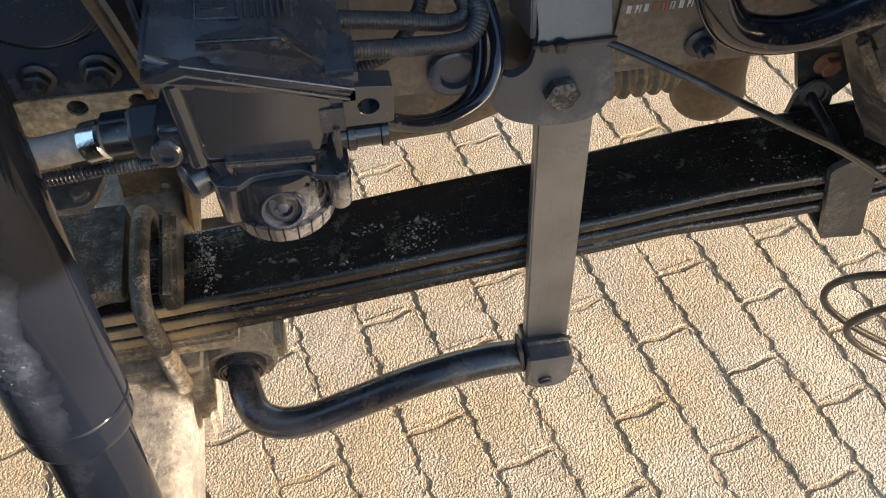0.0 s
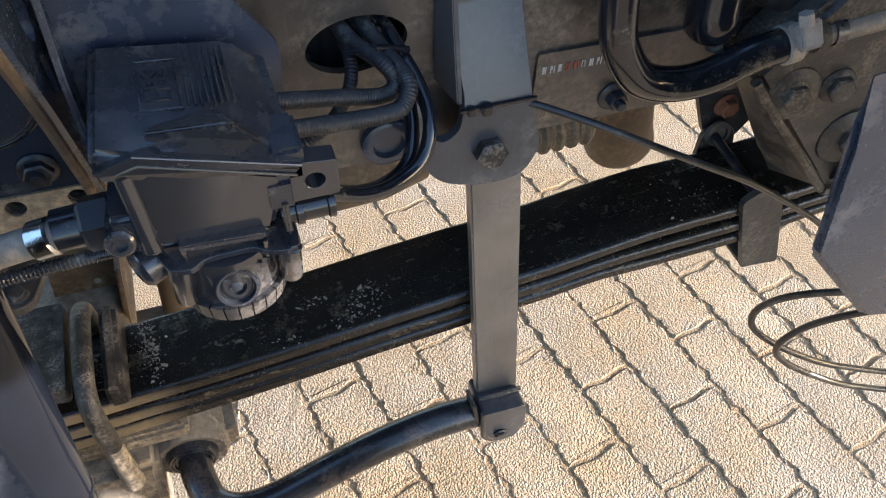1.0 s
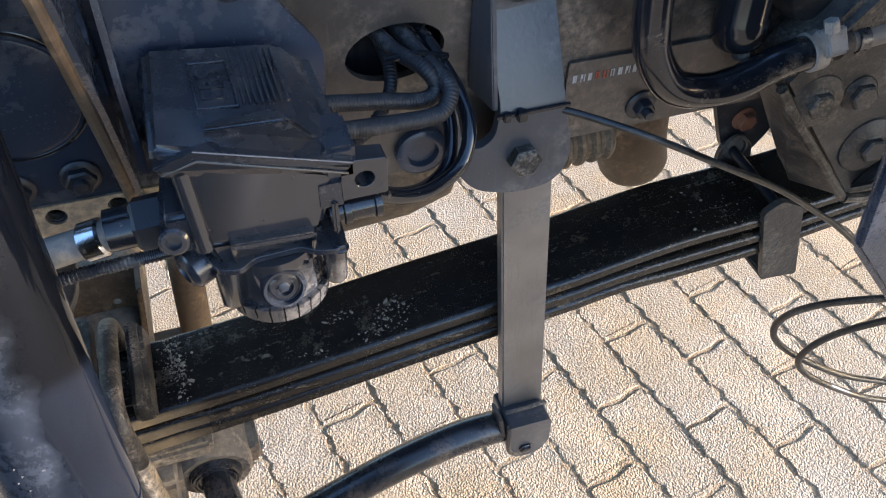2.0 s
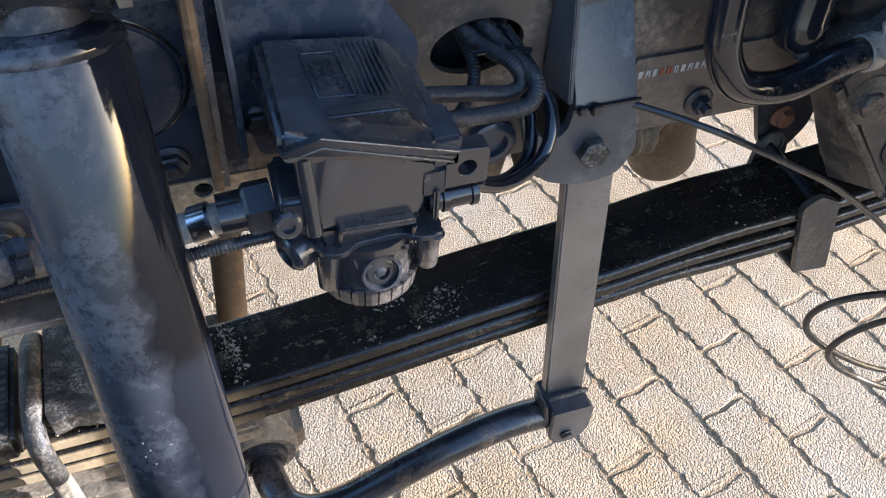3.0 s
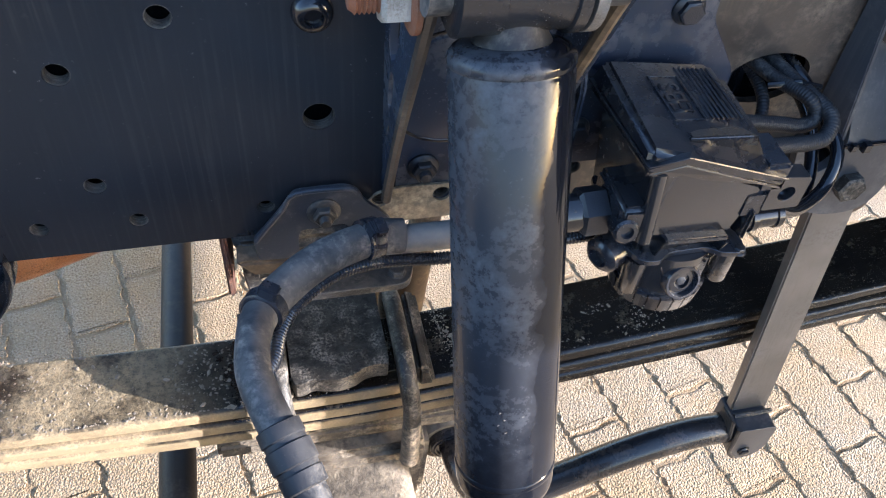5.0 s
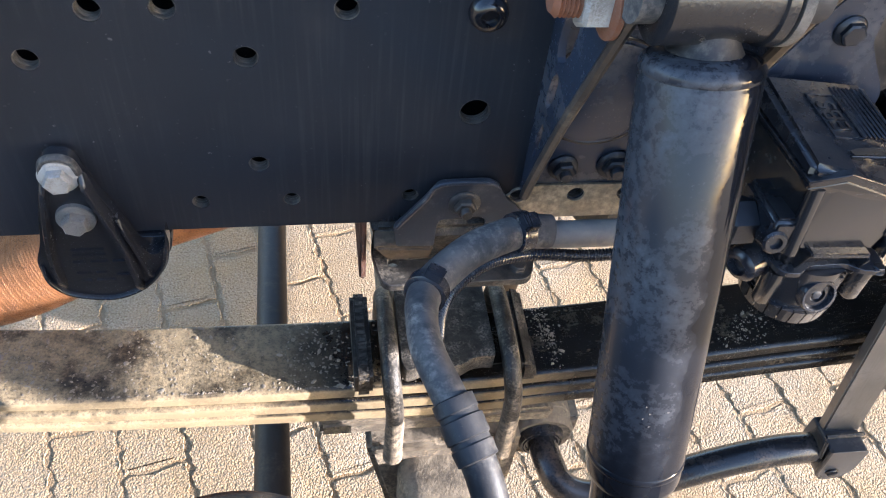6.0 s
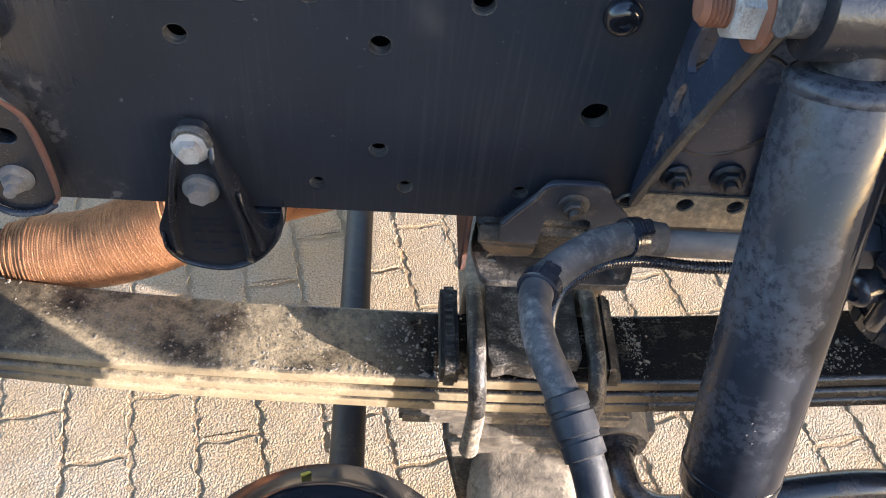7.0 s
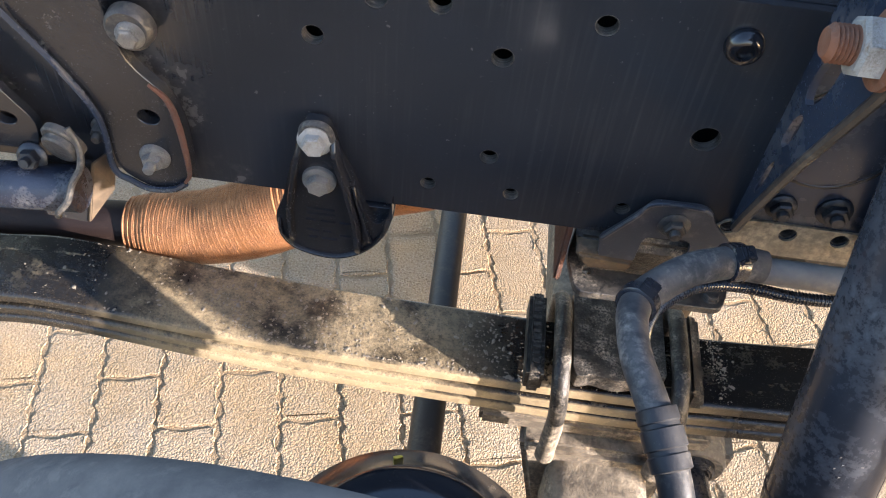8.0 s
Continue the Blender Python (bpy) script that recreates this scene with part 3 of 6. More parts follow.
def build_shock():
    low = SH_BOT + SH_AX * 0.40
    t = thing("shock_absorber", low, "glossy black shock absorber with a dusty dust tube, leaning outward", "shock absorber")
    ln = (SH_BOT - SH_TOP).length
    r = 0.0400
    prof = [(-0.003, 0.0), (-0.003, r - 0.018), (-0.001, r - 0.008), (0.001, r - 0.0045), (0.0005, r - 0.0035), (0.0025, r - 0.0012), (0.0055, r + 0.0004), (0.0095, r + 0.0004), (0.0112, r - 0.0008), (0.0128, r - 0.0006), (0.0145, r), (0.20, r), (ln - 0.03, r), (ln - 0.010, r - 0.0004), (ln - 0.004, r - 0.0018), (ln - 0.001, r - 0.0042), (ln, 0.033)]
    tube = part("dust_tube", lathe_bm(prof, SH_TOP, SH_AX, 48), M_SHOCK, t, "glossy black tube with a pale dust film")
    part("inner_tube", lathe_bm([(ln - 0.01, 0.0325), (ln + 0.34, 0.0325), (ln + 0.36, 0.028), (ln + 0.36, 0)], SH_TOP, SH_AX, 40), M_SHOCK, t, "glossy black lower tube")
    d = 0.030
    part("band", lathe_bm([(ln - d, r - 0.0002), (ln - d + 0.001, r + 0.0006), (ln - d + 0.006, r + 0.0006), (ln - d + 0.007, r - 0.0002)], SH_TOP, SH_AX, 48), M_SHOCK, tube)
    for d, x, w in ((0.244, 0.148, 0.010), (0.250, 0.151, 0.006), (0.256, 0.147, 0.008), (0.262, 0.152, 0.004), (0.247, 0.164, 0.003)):
        c = SH_TOP + SH_AX * d
        y = c.y - math.sqrt(max(0.0, r * r - (x - c.x) ** 2)) * 1.055
        part("print_bar", box_bm((x, y - 0.0004, c.z - 0.0016), (x + w * 0.6, y + 0.002, c.z + 0.0006), 0), M_PIPE, tube, "", 0)
    part("neck", lathe_bm([(-0.032, 0.020), (-0.010, 0.021), (-0.003, 0.025)], SH_TOP, SH_AX, 24), M_CONDUIT, t)
    eye = SH_TOP - SH_AX * 0.042
    part("eye", lathe_bm([(-0.040, 0.030), (-0.038, 0.035), (-0.012, 0.035), (-0.011, 0.0335), (0.030, 0.0335), (0.031, 0.036), (0.038, 0.036), (0.040, 0.031)], eye, (1, 0, 0), 36), M_HANGER, t, "black rubber-bushed eye")
    part("bushing", lathe_bm([(-0.054, 0.022), (0.070, 0.022)], eye, (1, 0, 0), 24), M_RUBBER, t)
    part("washer", lathe_bm([(0.041, 0.036), (0.048, 0.036), (0.048, 0.02)], eye, (1, 0, 0), 28), M_ZINC, t, "bright steel washer")
    part("nut", hex_bm((0.103, -0.108, 1.182), (-1, 0, 0), 0.038, 0.020, 0.0, 0.004), M_PALE_BOLT, t, "pale zinc nut")
    thread = [(0.0, 0.0125)]
    for k in range(6):
        thread += [(0.003 * k + 0.001, 0.0135), (0.003 * k + 0.0025, 0.0118)]
    thread += [(0.020, 0.010), (0.020, 0.0)]
    part("stud_end", lathe_bm(thread, (0.084, -0.108, 1.182), (-1, 0, 0), 22), M_RUST, t, "rusty threaded stud end")
    part("rusty_washer", lathe_bm([(0, 0.028), (0.004, 0.028), (0.006, 0.024), (0.006, 0.0)], (0.1065, -0.108, 1.182), (-1, 0, 0), 28), M_RUST, t, "rusty orange washer")
    part("pin", lathe_bm([(0, 0.012), (0.13, 0.012)], (0.10, -0.108, 1.182), (1, 0, 0), 16), M_ZINC, t)
    part("lower_eye", lathe_bm([(-0.03, 0.030), (0.03, 0.030)], low, (1, 0, 0), 24), M_BLACK_BOLT, t)
    return t


build_shock()

# ---- leaf spring ----
S_Y0, S_Y1 = -0.007, 0.104
S_TOP = [(-1.70, 0.70), (-1.20, 0.636), (-0.95, 0.602), (-0.84, 0.594), (-0.79, 0.597), (-0.74, 0.607), (-0.69, 0.611), (-0.62, 0.603), (-0.50, 0.588), (-0.40, 0.579), (-0.30, 0.573), (-0.12, 0.567), (0.0, 0.566), (0.12, 0.567), (0.20, 0.573), (0.30, 0.587),
         (0.40, 0.605), (0.50, 0.624), (0.60, 0.641), (0.70, 0.657), (0.78, 0.671), (0.84, 0.679), (0.88, 0.681), (0.92, 0.681), (0.98, 0.685), (1.1, 0.697), (1.45, 0.74)]


def spring_side(x):
    """The pack swings slightly outward towards the front."""
    return -0.022 * min(1.0, max(0.0, (x - 0.2) / 0.5))



def build_spring():
    t = thing("leaf_spring", (0.07, 0.05, 0.45), "black dusty parabolic leaf spring pack lying along the rail", "leaf spring")
    xs = [-1.70 + 3.15 * k / 130 for k in range(131)]

    def smooth_top(x):
        return sum(line_at(S_TOP, x + d) for d in (-0.03, -0.015, 0, 0.015, 0.03)) / 5

    def thick(x, full):
        return full - 0.006 * min(1, abs(x - 0.07) / 0.85)

    def drop(x, amount):
        """The lower leaves spread below the joggle near the clip."""
        return amount * (1 / (1 + math.exp(-(x - 0.80) / 0.02))) * (1 - 0.6 / (1 + math.exp(-(x - 1.02) / 0.03)))

    for k, (a, b, full) in enumerate(((-1.70, 1.45, 0.0262), (-1.62, 1.42, 0.0262), (-1.5, 1.40, 0.0262))):
        pts, th = [], []
        for x in xs:
            if a <= x <= b:
                z = smooth_top(x)
                for j in range(k):
                    z -= thick(x, 0.0262) + 0.0026
                z -= drop(x, 0.007 * k)
                pts.append((x, z))
                th.append(thick(x, full))
        bm = ribbon_bm(pts, th, S_Y0 - 0.002 * (k == 1), S_Y1, 0.0072)
        for v in bm.verts:
            v.co.y += spring_side(v.co.x)
        part("leaf", bm, M_SPRING, t, "" if k else "dusty black top leaf")
    # dried mud crumbs on the top leaf
    rng = random.Random(5)
    bm = bmesh.new()
    spots = [(0.203, 0.075, 0.007, 0.018, 110), (0.212, 0.035, 0.006, 0.020, 110), (0.456, 0.020, 0.016, 0.010, 90), (0.475, 0.035, 0.012, 0.012, 60), (0.40, 0.05, 0.010, 0.006, 30), (0.36, 0.01, 0.02, 0.006, 14), (0.90, 0.03, 0.03, 0.03, 60),
             (-0.30, 0.05, 0.10, 0.04, 320), (-0.46, 0.05, 0.05, 0.03, 260), (-0.62, 0.05, 0.08, 0.04, 90), (-0.10, 0.05, 0.03, 0.03, 200), (-0.20, 0.0, 0.10, 0.008, 120)]
    for cx, cy, sx, sy, n in spots:
        for _ in range(n):
            x, y = rng.gauss(cx, sx), min(S_Y1 - 0.006, max(S_Y0 + 0.006, rng.gauss(cy, sy)))
            size = rng.uniform(0.0003, 0.0012) * (2.2 if rng.random() < 0.10 else 1) * (1.25 if cx < 0 else 1)
            m = Matrix.Translation((x, y + spring_side(x), smooth_top(x) + size * 0.2)) @ Matrix.Rotation(rng.uniform(0, 6.28), 4, "Z") @ Matrix.Diagonal((size * rng.uniform(0.8, 2.2), size * rng.uniform(0.6, 1.2), size * rng.uniform(0.25, 0.55), 1))
            bmesh.ops.create_icosphere(bm, subdivisions=1, radius=1.0, matrix=m)
    tagged(part("dried_mud", bm, M_MUD, t, "", 0), kind="stuff")
    part("short_leaf", box_bm((-0.100, S_Y0 + 0.002, 0.449), (0.225, S_Y1, 0.477), 0.005), M_AXLE, t, "short pale dusty bottom leaf")
    # spring clip with a bolt through its tall ends
    clip = part("spring_clip", plate_bm(rounded([(0.940, 0.700), (0.962, 0.716), (1.000, 0.696), (1.046, 0.552), (0.986, 0.560)], 0.008), (), 0.009, at_y(-0.036)), M_CAST, t, "grey steel rebound clip round the leaves")
    part("clip_back", plate_bm(rounded([(0.950, 0.56), (1.03, 0.56), (1.000, 0.705), (0.978, 0.722), (0.950, 0.712)], 0.014), (), 0.008, at_y(0.084)), M_BLACK_BOLT, clip)
    part("clip_bottom", box_bm((0.99, -0.034, 0.553), (1.040, 0.090, 0.562), 0.002), M_CAST, clip)
    part("clip_bolt", sweep_bm([(0.966, -0.030, 0.699), (0.968, 0.088, 0.703)], 0.0065, 12), M_BLACK_BOLT, clip)
    part("ear_ring", lathe_bm([(0, 0.019), (0.004, 0.018), (0.005, 0.013), (0.002, 0.012), (0.002, 0.0)], (0.972, 0.084, 0.706), (0, -1, 0.2), 22), M_CAST, clip, "worn round ear")
    return t


build_spring()

# ---- clamp plate and U-bolts on the axle ----
def build_clamp():
    t = thing("spring_clamp_plate", (0.06, 0.05, 0.566), "dusty cast clamp plate on top of the leaf spring", "clamp plate")
    # the front edge of the plate is scalloped
    out = [(0.004, 0.118), (0.004, -0.006), (0.008, -0.020), (0.018, -0.019), (0.028, -0.014), (0.045, -0.018), (0.060, -0.020), (0.078, -0.016), (0.092, -0.008), (0.108, -0.006), (0.120, -0.008), (0.122, 0.0), (0.122, 0.118)]
    part("plate", plate_bm(rounded(out, 0.004, 2), (), 0.026, Matrix.Translation((0, 0, 0.596)) @ Matrix.Rotation(radians(90), 4, "X") @ Matrix.Diagonal((1, 1, -1, 1)), 0.003), M_CLAMP, t, "pitted dusty plate with a scalloped edge")
    part("ribbed_bar", box_bm((-0.054, -0.022, 0.572), (-0.031, 0.112, 0.614), 0.005), M_CLAMP, t, "upright bar with raised marks")
    for k in range(9):
        part("raised_mark", box_bm((-0.0475, -0.004 + 0.0115 * k, 0.6145), (-0.0375, 0.002 + 0.0115 * k, 0.6165), 0.0005), M_CAST, t, "", 0)
    part("side_bar", hull_bm([(0.156, -0.016, 0.572), (0.182, -0.016, 0.572), (0.156, 0.112, 0.572), (0.182, 0.112, 0.572), (0.158, -0.010, 0.605), (0.176, -0.010, 0.598), (0.158, 0.112, 0.612), (0.176, 0.112, 0.606)], 0.005), M_CLAMP, t, "dusty upright stop bar")
    return t


build_clamp()


def build_u_bolts():
    for x, foot in ((-0.010, 0.455), (0.141, 0.445)):
        t = thing("u_bolt", (x, 0.05, 0.42), "thick steel U-bolt over the spring, lower legs sand-coated", "U-bolt", "axle U-bolts")
        pts = [(x + 0.006, -0.042, foot), (x + 0.006, -0.041, 0.49), (x + 0.005, -0.040, 0.555), (x + 0.003, -0.037, 0.582), (x + 0.001, -0.028, 0.602), (x, -0.012, 0.615), (x, 0.005, 0.620), (x, 0.04, 0.622), (x, 0.092, 0.620), (x, 0.116, 0.59), (x, 0.118, 0.49), (x, 0.118, 0.41)]
        part("rod", sweep_bm(smooth_path(pts, 6), 0.0116, 16), M_CLAMP, t)
        part("rod_end", lathe_bm([(0, 0.0112), (0.02, 0.0124), (0.085, 0.0126), (0.088, 0.0135), (0.098, 0.0135), (0.100, 0.009), (0.10, 0)], (x + 0.006, -0.041, foot + 0.09), (0, 0, -1), 16), M_AXLE, t, "pale dusty threaded end")


build_u_bolts()

# ---- axle ----
def build_axle():
    t = thing("front_axle", (0.07, 0.05, 0.26), "dusty grey front axle beam with a spring seat", "axle")
    part("spring_seat", hull_bm([(-0.040, -0.030, 0.448), (0.180, -0.030, 0.448), (-0.040, 0.120, 0.448), (0.180, 0.120, 0.448), (0.0, -0.055, 0.27), (0.165, -0.055, 0.27), (0.0, 0.13, 0.27), (0.165, 0.13, 0.27)], 0.010, 3), M_AXLE, t, "sand-coated spring seat")
    prof = rounded([(0.005, 0.305), (0.15, 0.305), (0.15, 0.425), (0.005, 0.425)], 0.03, 5)
    m = Matrix.Translation((0, -0.44, 0))
    part("beam", plate_bm(prof, (), 1.9, m, 0.0), M_AXLE, t, "long dusty axle beam")
    part("shock_foot", hull_bm([(0.10, -0.34, 0.33), (0.22, -0.34, 0.33), (0.10, -0.44, 0.33), (0.22, -0.44, 0.33), (0.14, -0.36, 0.46), (0.20, -0.36, 0.46), (0.14, -0.42, 0.46), (0.20, -0.42, 0.46)], 0.012, 3), M_AXLE, t)
    part("bracket_plate", plate_bm(rounded([(0.040, 0.30), (0.132, 0.30), (0.160, 0.510), (0.066, 0.525)], 0.006), [ring_pts(0.12, 0.44, 0.006)], 0.008, at_y(0.30)), M_BROWN, t, "brown dusty bracket plate behind the spring")
    part("bracket_edge", hull_bm([(0.132, 0.25, 0.30), (0.140, 0.25, 0.30), (0.132, 0.31, 0.30), (0.140, 0.31, 0.30), (0.160, 0.25, 0.51), (0.168, 0.25, 0.51), (0.160, 0.31, 0.51), (0.168, 0.31, 0.51)], 0.002), M_BROWN, t)
    part("strut", sweep_bm([(0.214, 0.30, 0.29), (0.226, 0.30, 0.45), (0.240, 0.30, 0.62)], 0.0245, 24), M_BROWN, t, "upright brown tube")
    part("strut_foot", box_bm((0.13, 0.27, 0.26), (0.24, 0.33, 0.32), 0.008), M_BROWN, t)
    return t


build_axle()


# ---- stabilizer bush, bar, link ----
def build_stabilizer():
    t = thing("stabilizer_bar", (0.21, 0.02, 0.36), "black painted curved stabilizer bar with a clamped bush", "stabilizer bar")
    path = [(0.214, 0.14, 0.404), (0.215, 0.05, 0.404), (0.217, -0.005, 0.404), (0.221, -0.045, 0.400), (0.234, -0.078, 0.392), (0.266, -0.094, 0.388), (0.31, -0.097, 0.396), (0.36, -0.096, 0.418), (0.42, -0.094, 0.444), (0.48, -0.092, 0.462), (0.54, -0.090, 0.470), (0.600, -0.088, 0.464)]
    part("bar", sweep_bm(smooth_path(path, 8), 0.0215, 24), M_BAR, t, "glossy black bar with rust spots")
    part("bush", lathe_bm([(-0.010, 0.0225), (-0.013, 0.0245), (-0.013, 0.0265), (-0.010, 0.0270), (-0.010, 0.0282), (-0.012, 0.0288), (-0.012, 0.0310), (-0.008, 0.0318), (-0.008, 0.0330), (0.0, 0.0345), (0.0, 0.022)], (0.216, -0.006, 0.404), (0, 1, 0), 36), M_PLASTIC, t, "black rubber bush with rings")
    part("housing_split", box_bm((0.2145, 0.0, 0.4515), (0.2170, 0.088, 0.4548), 0.0), M_PLASTIC, t, "dark joint line of the clamp housing", 0)
    part("housing_band", lathe_bm([(0.020, 0.0498), (0.022, 0.0515), (0.060, 0.0515), (0.062, 0.0498)], (0.216, -0.006, 0.404), (0, 1, 0), 36, False), M_AXLE, t)
    part("bush_housing", lathe_bm([(0.0, 0.036), (-0.003, 0.045), (0.004, 0.050), (0.09, 0.050), (0.095, 0.046), (0.095, 0)], (0.216, -0.006, 0.404), (0, 1, 0), 36), M_AXLE, t, "grey dusty clamp housing")
    part("housing_lug", box_bm((0.260, 0.01, 0.375), (0.278, 0.06, 0.42), 0.005), M_AXLE, t)
    part("housing_base", box_bm((0.15, 0.01, 0.36), (0.23, 0.09, 0.455), 0.008), M_AXLE, t)
    # forked end clamped round the bar
    shell = plate_bm(rounded([(0.584, 0.496, 0.006), (0.644, 0.494, 0.010), (0.646, 0.436, 0.03), (0.632, 0.414, 0.02), (0.604, 0.414, 0.02), (0.586, 0.436, 0.02)], 0.01, 6), (), 0.056, at_y(-0.114), 0.007)
    eye = part("end_clamp", shell, M_LINKBR, t, "grey steel end clamp with a rounded foot")
    part("side_lip", sweep_bm(smooth_path([(0.5855, -0.112, 0.498), (0.586, -0.114, 0.470), (0.589, -0.114, 0.440), (0.602, -0.112, 0.420)], 4), 0.0035, 8), M_CAST, eye, "worn folded lip")
    part("pin", hex_bm((0.612, -0.114, 0.437), (0, -1, -0.15), 0.014, 0.006, 0.009, 0.002), M_BLACK_BOLT, eye)
    part("clamp_tab", hull_bm([(0.578, -0.110, 0.474), (0.583, -0.112, 0.470), (0.578, -0.072, 0.474), (0.583, -0.072, 0.470), (0.572, -0.106, 0.512), (0.577, -0.108, 0.512), (0.572, -0.078, 0.510), (0.577, -0.078, 0.510)], 0.0015), M_CAST, eye, "worn folded tab")
    return t


build_stabilizer()


def build_link():
    t = thing("stabilizer_link", (0.62, -0.07, 0.49), "flat bare grey steel stabilizer link hanging from its bracket", "stabilizer link")
    a, b = Vector((0.598, -0.028, 0.905)), Vector((0.6160, -0.0745, 0.480))
    zx = (b - a).normalized()
    yx = Vector((0, 1, 0)) - zx * zx.y
    yx.normalize()
    xx = yx.cross(zx)
    m = Matrix((xx, yx, zx)).transposed().to_4x4()
    m.translation = a
    part("flat_bar", box_bm((-0.0275, -0.008, 0), (0.0275, 0.008, (b - a).length), 0.002, m), M_LINK, t, "flat grey steel bar with drip stains")
    part("weld", sweep_bm(smooth_path([(0.588, -0.090, 0.497), (0.602, -0.0915, 0.500), (0.618, -0.091, 0.498), (0.632, -0.0915, 0.500), (0.643, -0.090, 0.497)], 5), 0.0034, 8), M_CAST, t, "uneven weld bead")
    return t


build_link()


def build_link_bracket():
    t = thing("link_bracket", (0.57, -0.03, 0.85), "grey-black painted link bracket bolted to the rail", "bracket")
    out = rounded([(0.548, 1.18, 0.004), (0.618, 1.18, 0.004), (0.618, 1.045, 0.01), (0.624, 0.953, 0.01), (0.640, 0.888, 0.02), (0.626, 0.855, 0.02), (0.585, 0.850, 0.02), (0.540, 0.865, 0.02), (0.519, 0.895, 0.02), (0.504, 0.962, 0.006), (0.518, 0.968, 0.006), (0.524, 0.930, 0.008), (0.541, 0.916, 0.01), (0.556, 0.928, 0.008), (0.560, 0.962, 0.006), (0.552, 1.045, 0.02)], 0.01)

    def lean(bm):
        for v in bm.verts:
            v.co.y += 0.036 * min(1.0, max(0.0, (v.co.z - 0.955) / 0.085))
        return bm

    bm = plate_bm(out, (), 0.010, at_y(-0.050), 0.0018)
    bmesh.ops.bisect_plane(bm, geom=bm.verts[:] + bm.edges[:] + bm.faces[:], plane_co=(0, 0, 0.955), plane_no=(0, 0, 1))
    bmesh.ops.bisect_plane(bm, geom=bm.verts[:] + bm.edges[:] + bm.faces[:], plane_co=(0, 0, 1.040), plane_no=(0, 0, 1))
    part("plate", lean(bm), M_LINKBR, t)
    part("side_flange", hull_bm([(0.545, -0.014, 1.18), (0.550, -0.014, 1.18), (0.545, 0.0, 1.18), (0.550, 0.0, 1.18), (0.554, -0.046, 0.955), (0.559, -0.046, 0.955), (0.545, -0.004, 0.955), (0.550, -0.004, 0.955)], 0.001), M_LINKBR, t)
    part("bolt", hex_bm((0.586, -0.050, 0.898), (0, -1, 0.1), 0.028, 0.014, 0.0, 0.003), M_CLAMP, t, "worn rust-rimmed hexagon bolt")
    part("bolt", hex_bm((0.584, -0.014, 1.062), (0, -1, 0), 0.024, 0.012, 0.019, 0.003, 0.006), M_BLACK_BOLT, t, "black flanged nut")
    part("cross_pin", lathe_bm([(0, 0.010), (0.055, 0.010)], (0.588, -0.052, 0.893), (0, 1, 0), 14), M_BLACK_BOLT, t)
    return t


build_link_bracket()


def build_tie():
    t = thing("cable_tie", (0.59, -0.052, 0.953), "black plastic cable tie round the link bracket", "cable tie")
    part("strap", box_bm((0.555, -0.0535, 0.9500), (0.628, -0.0502, 0.9545), 0.0008), M_HOSE_GLOSS, t)
    part("head", box_bm((0.574, -0.059, 0.947), (0.583, -0.0515, 0.958), 0.001), M_HOSE_GLOSS, t)
    part("head", box_bm((0.561, -0.057, 0.948), (0.568, -0.0515, 0.957), 0.001), M_HOSE_GLOSS, t)
    return t


build_tie()

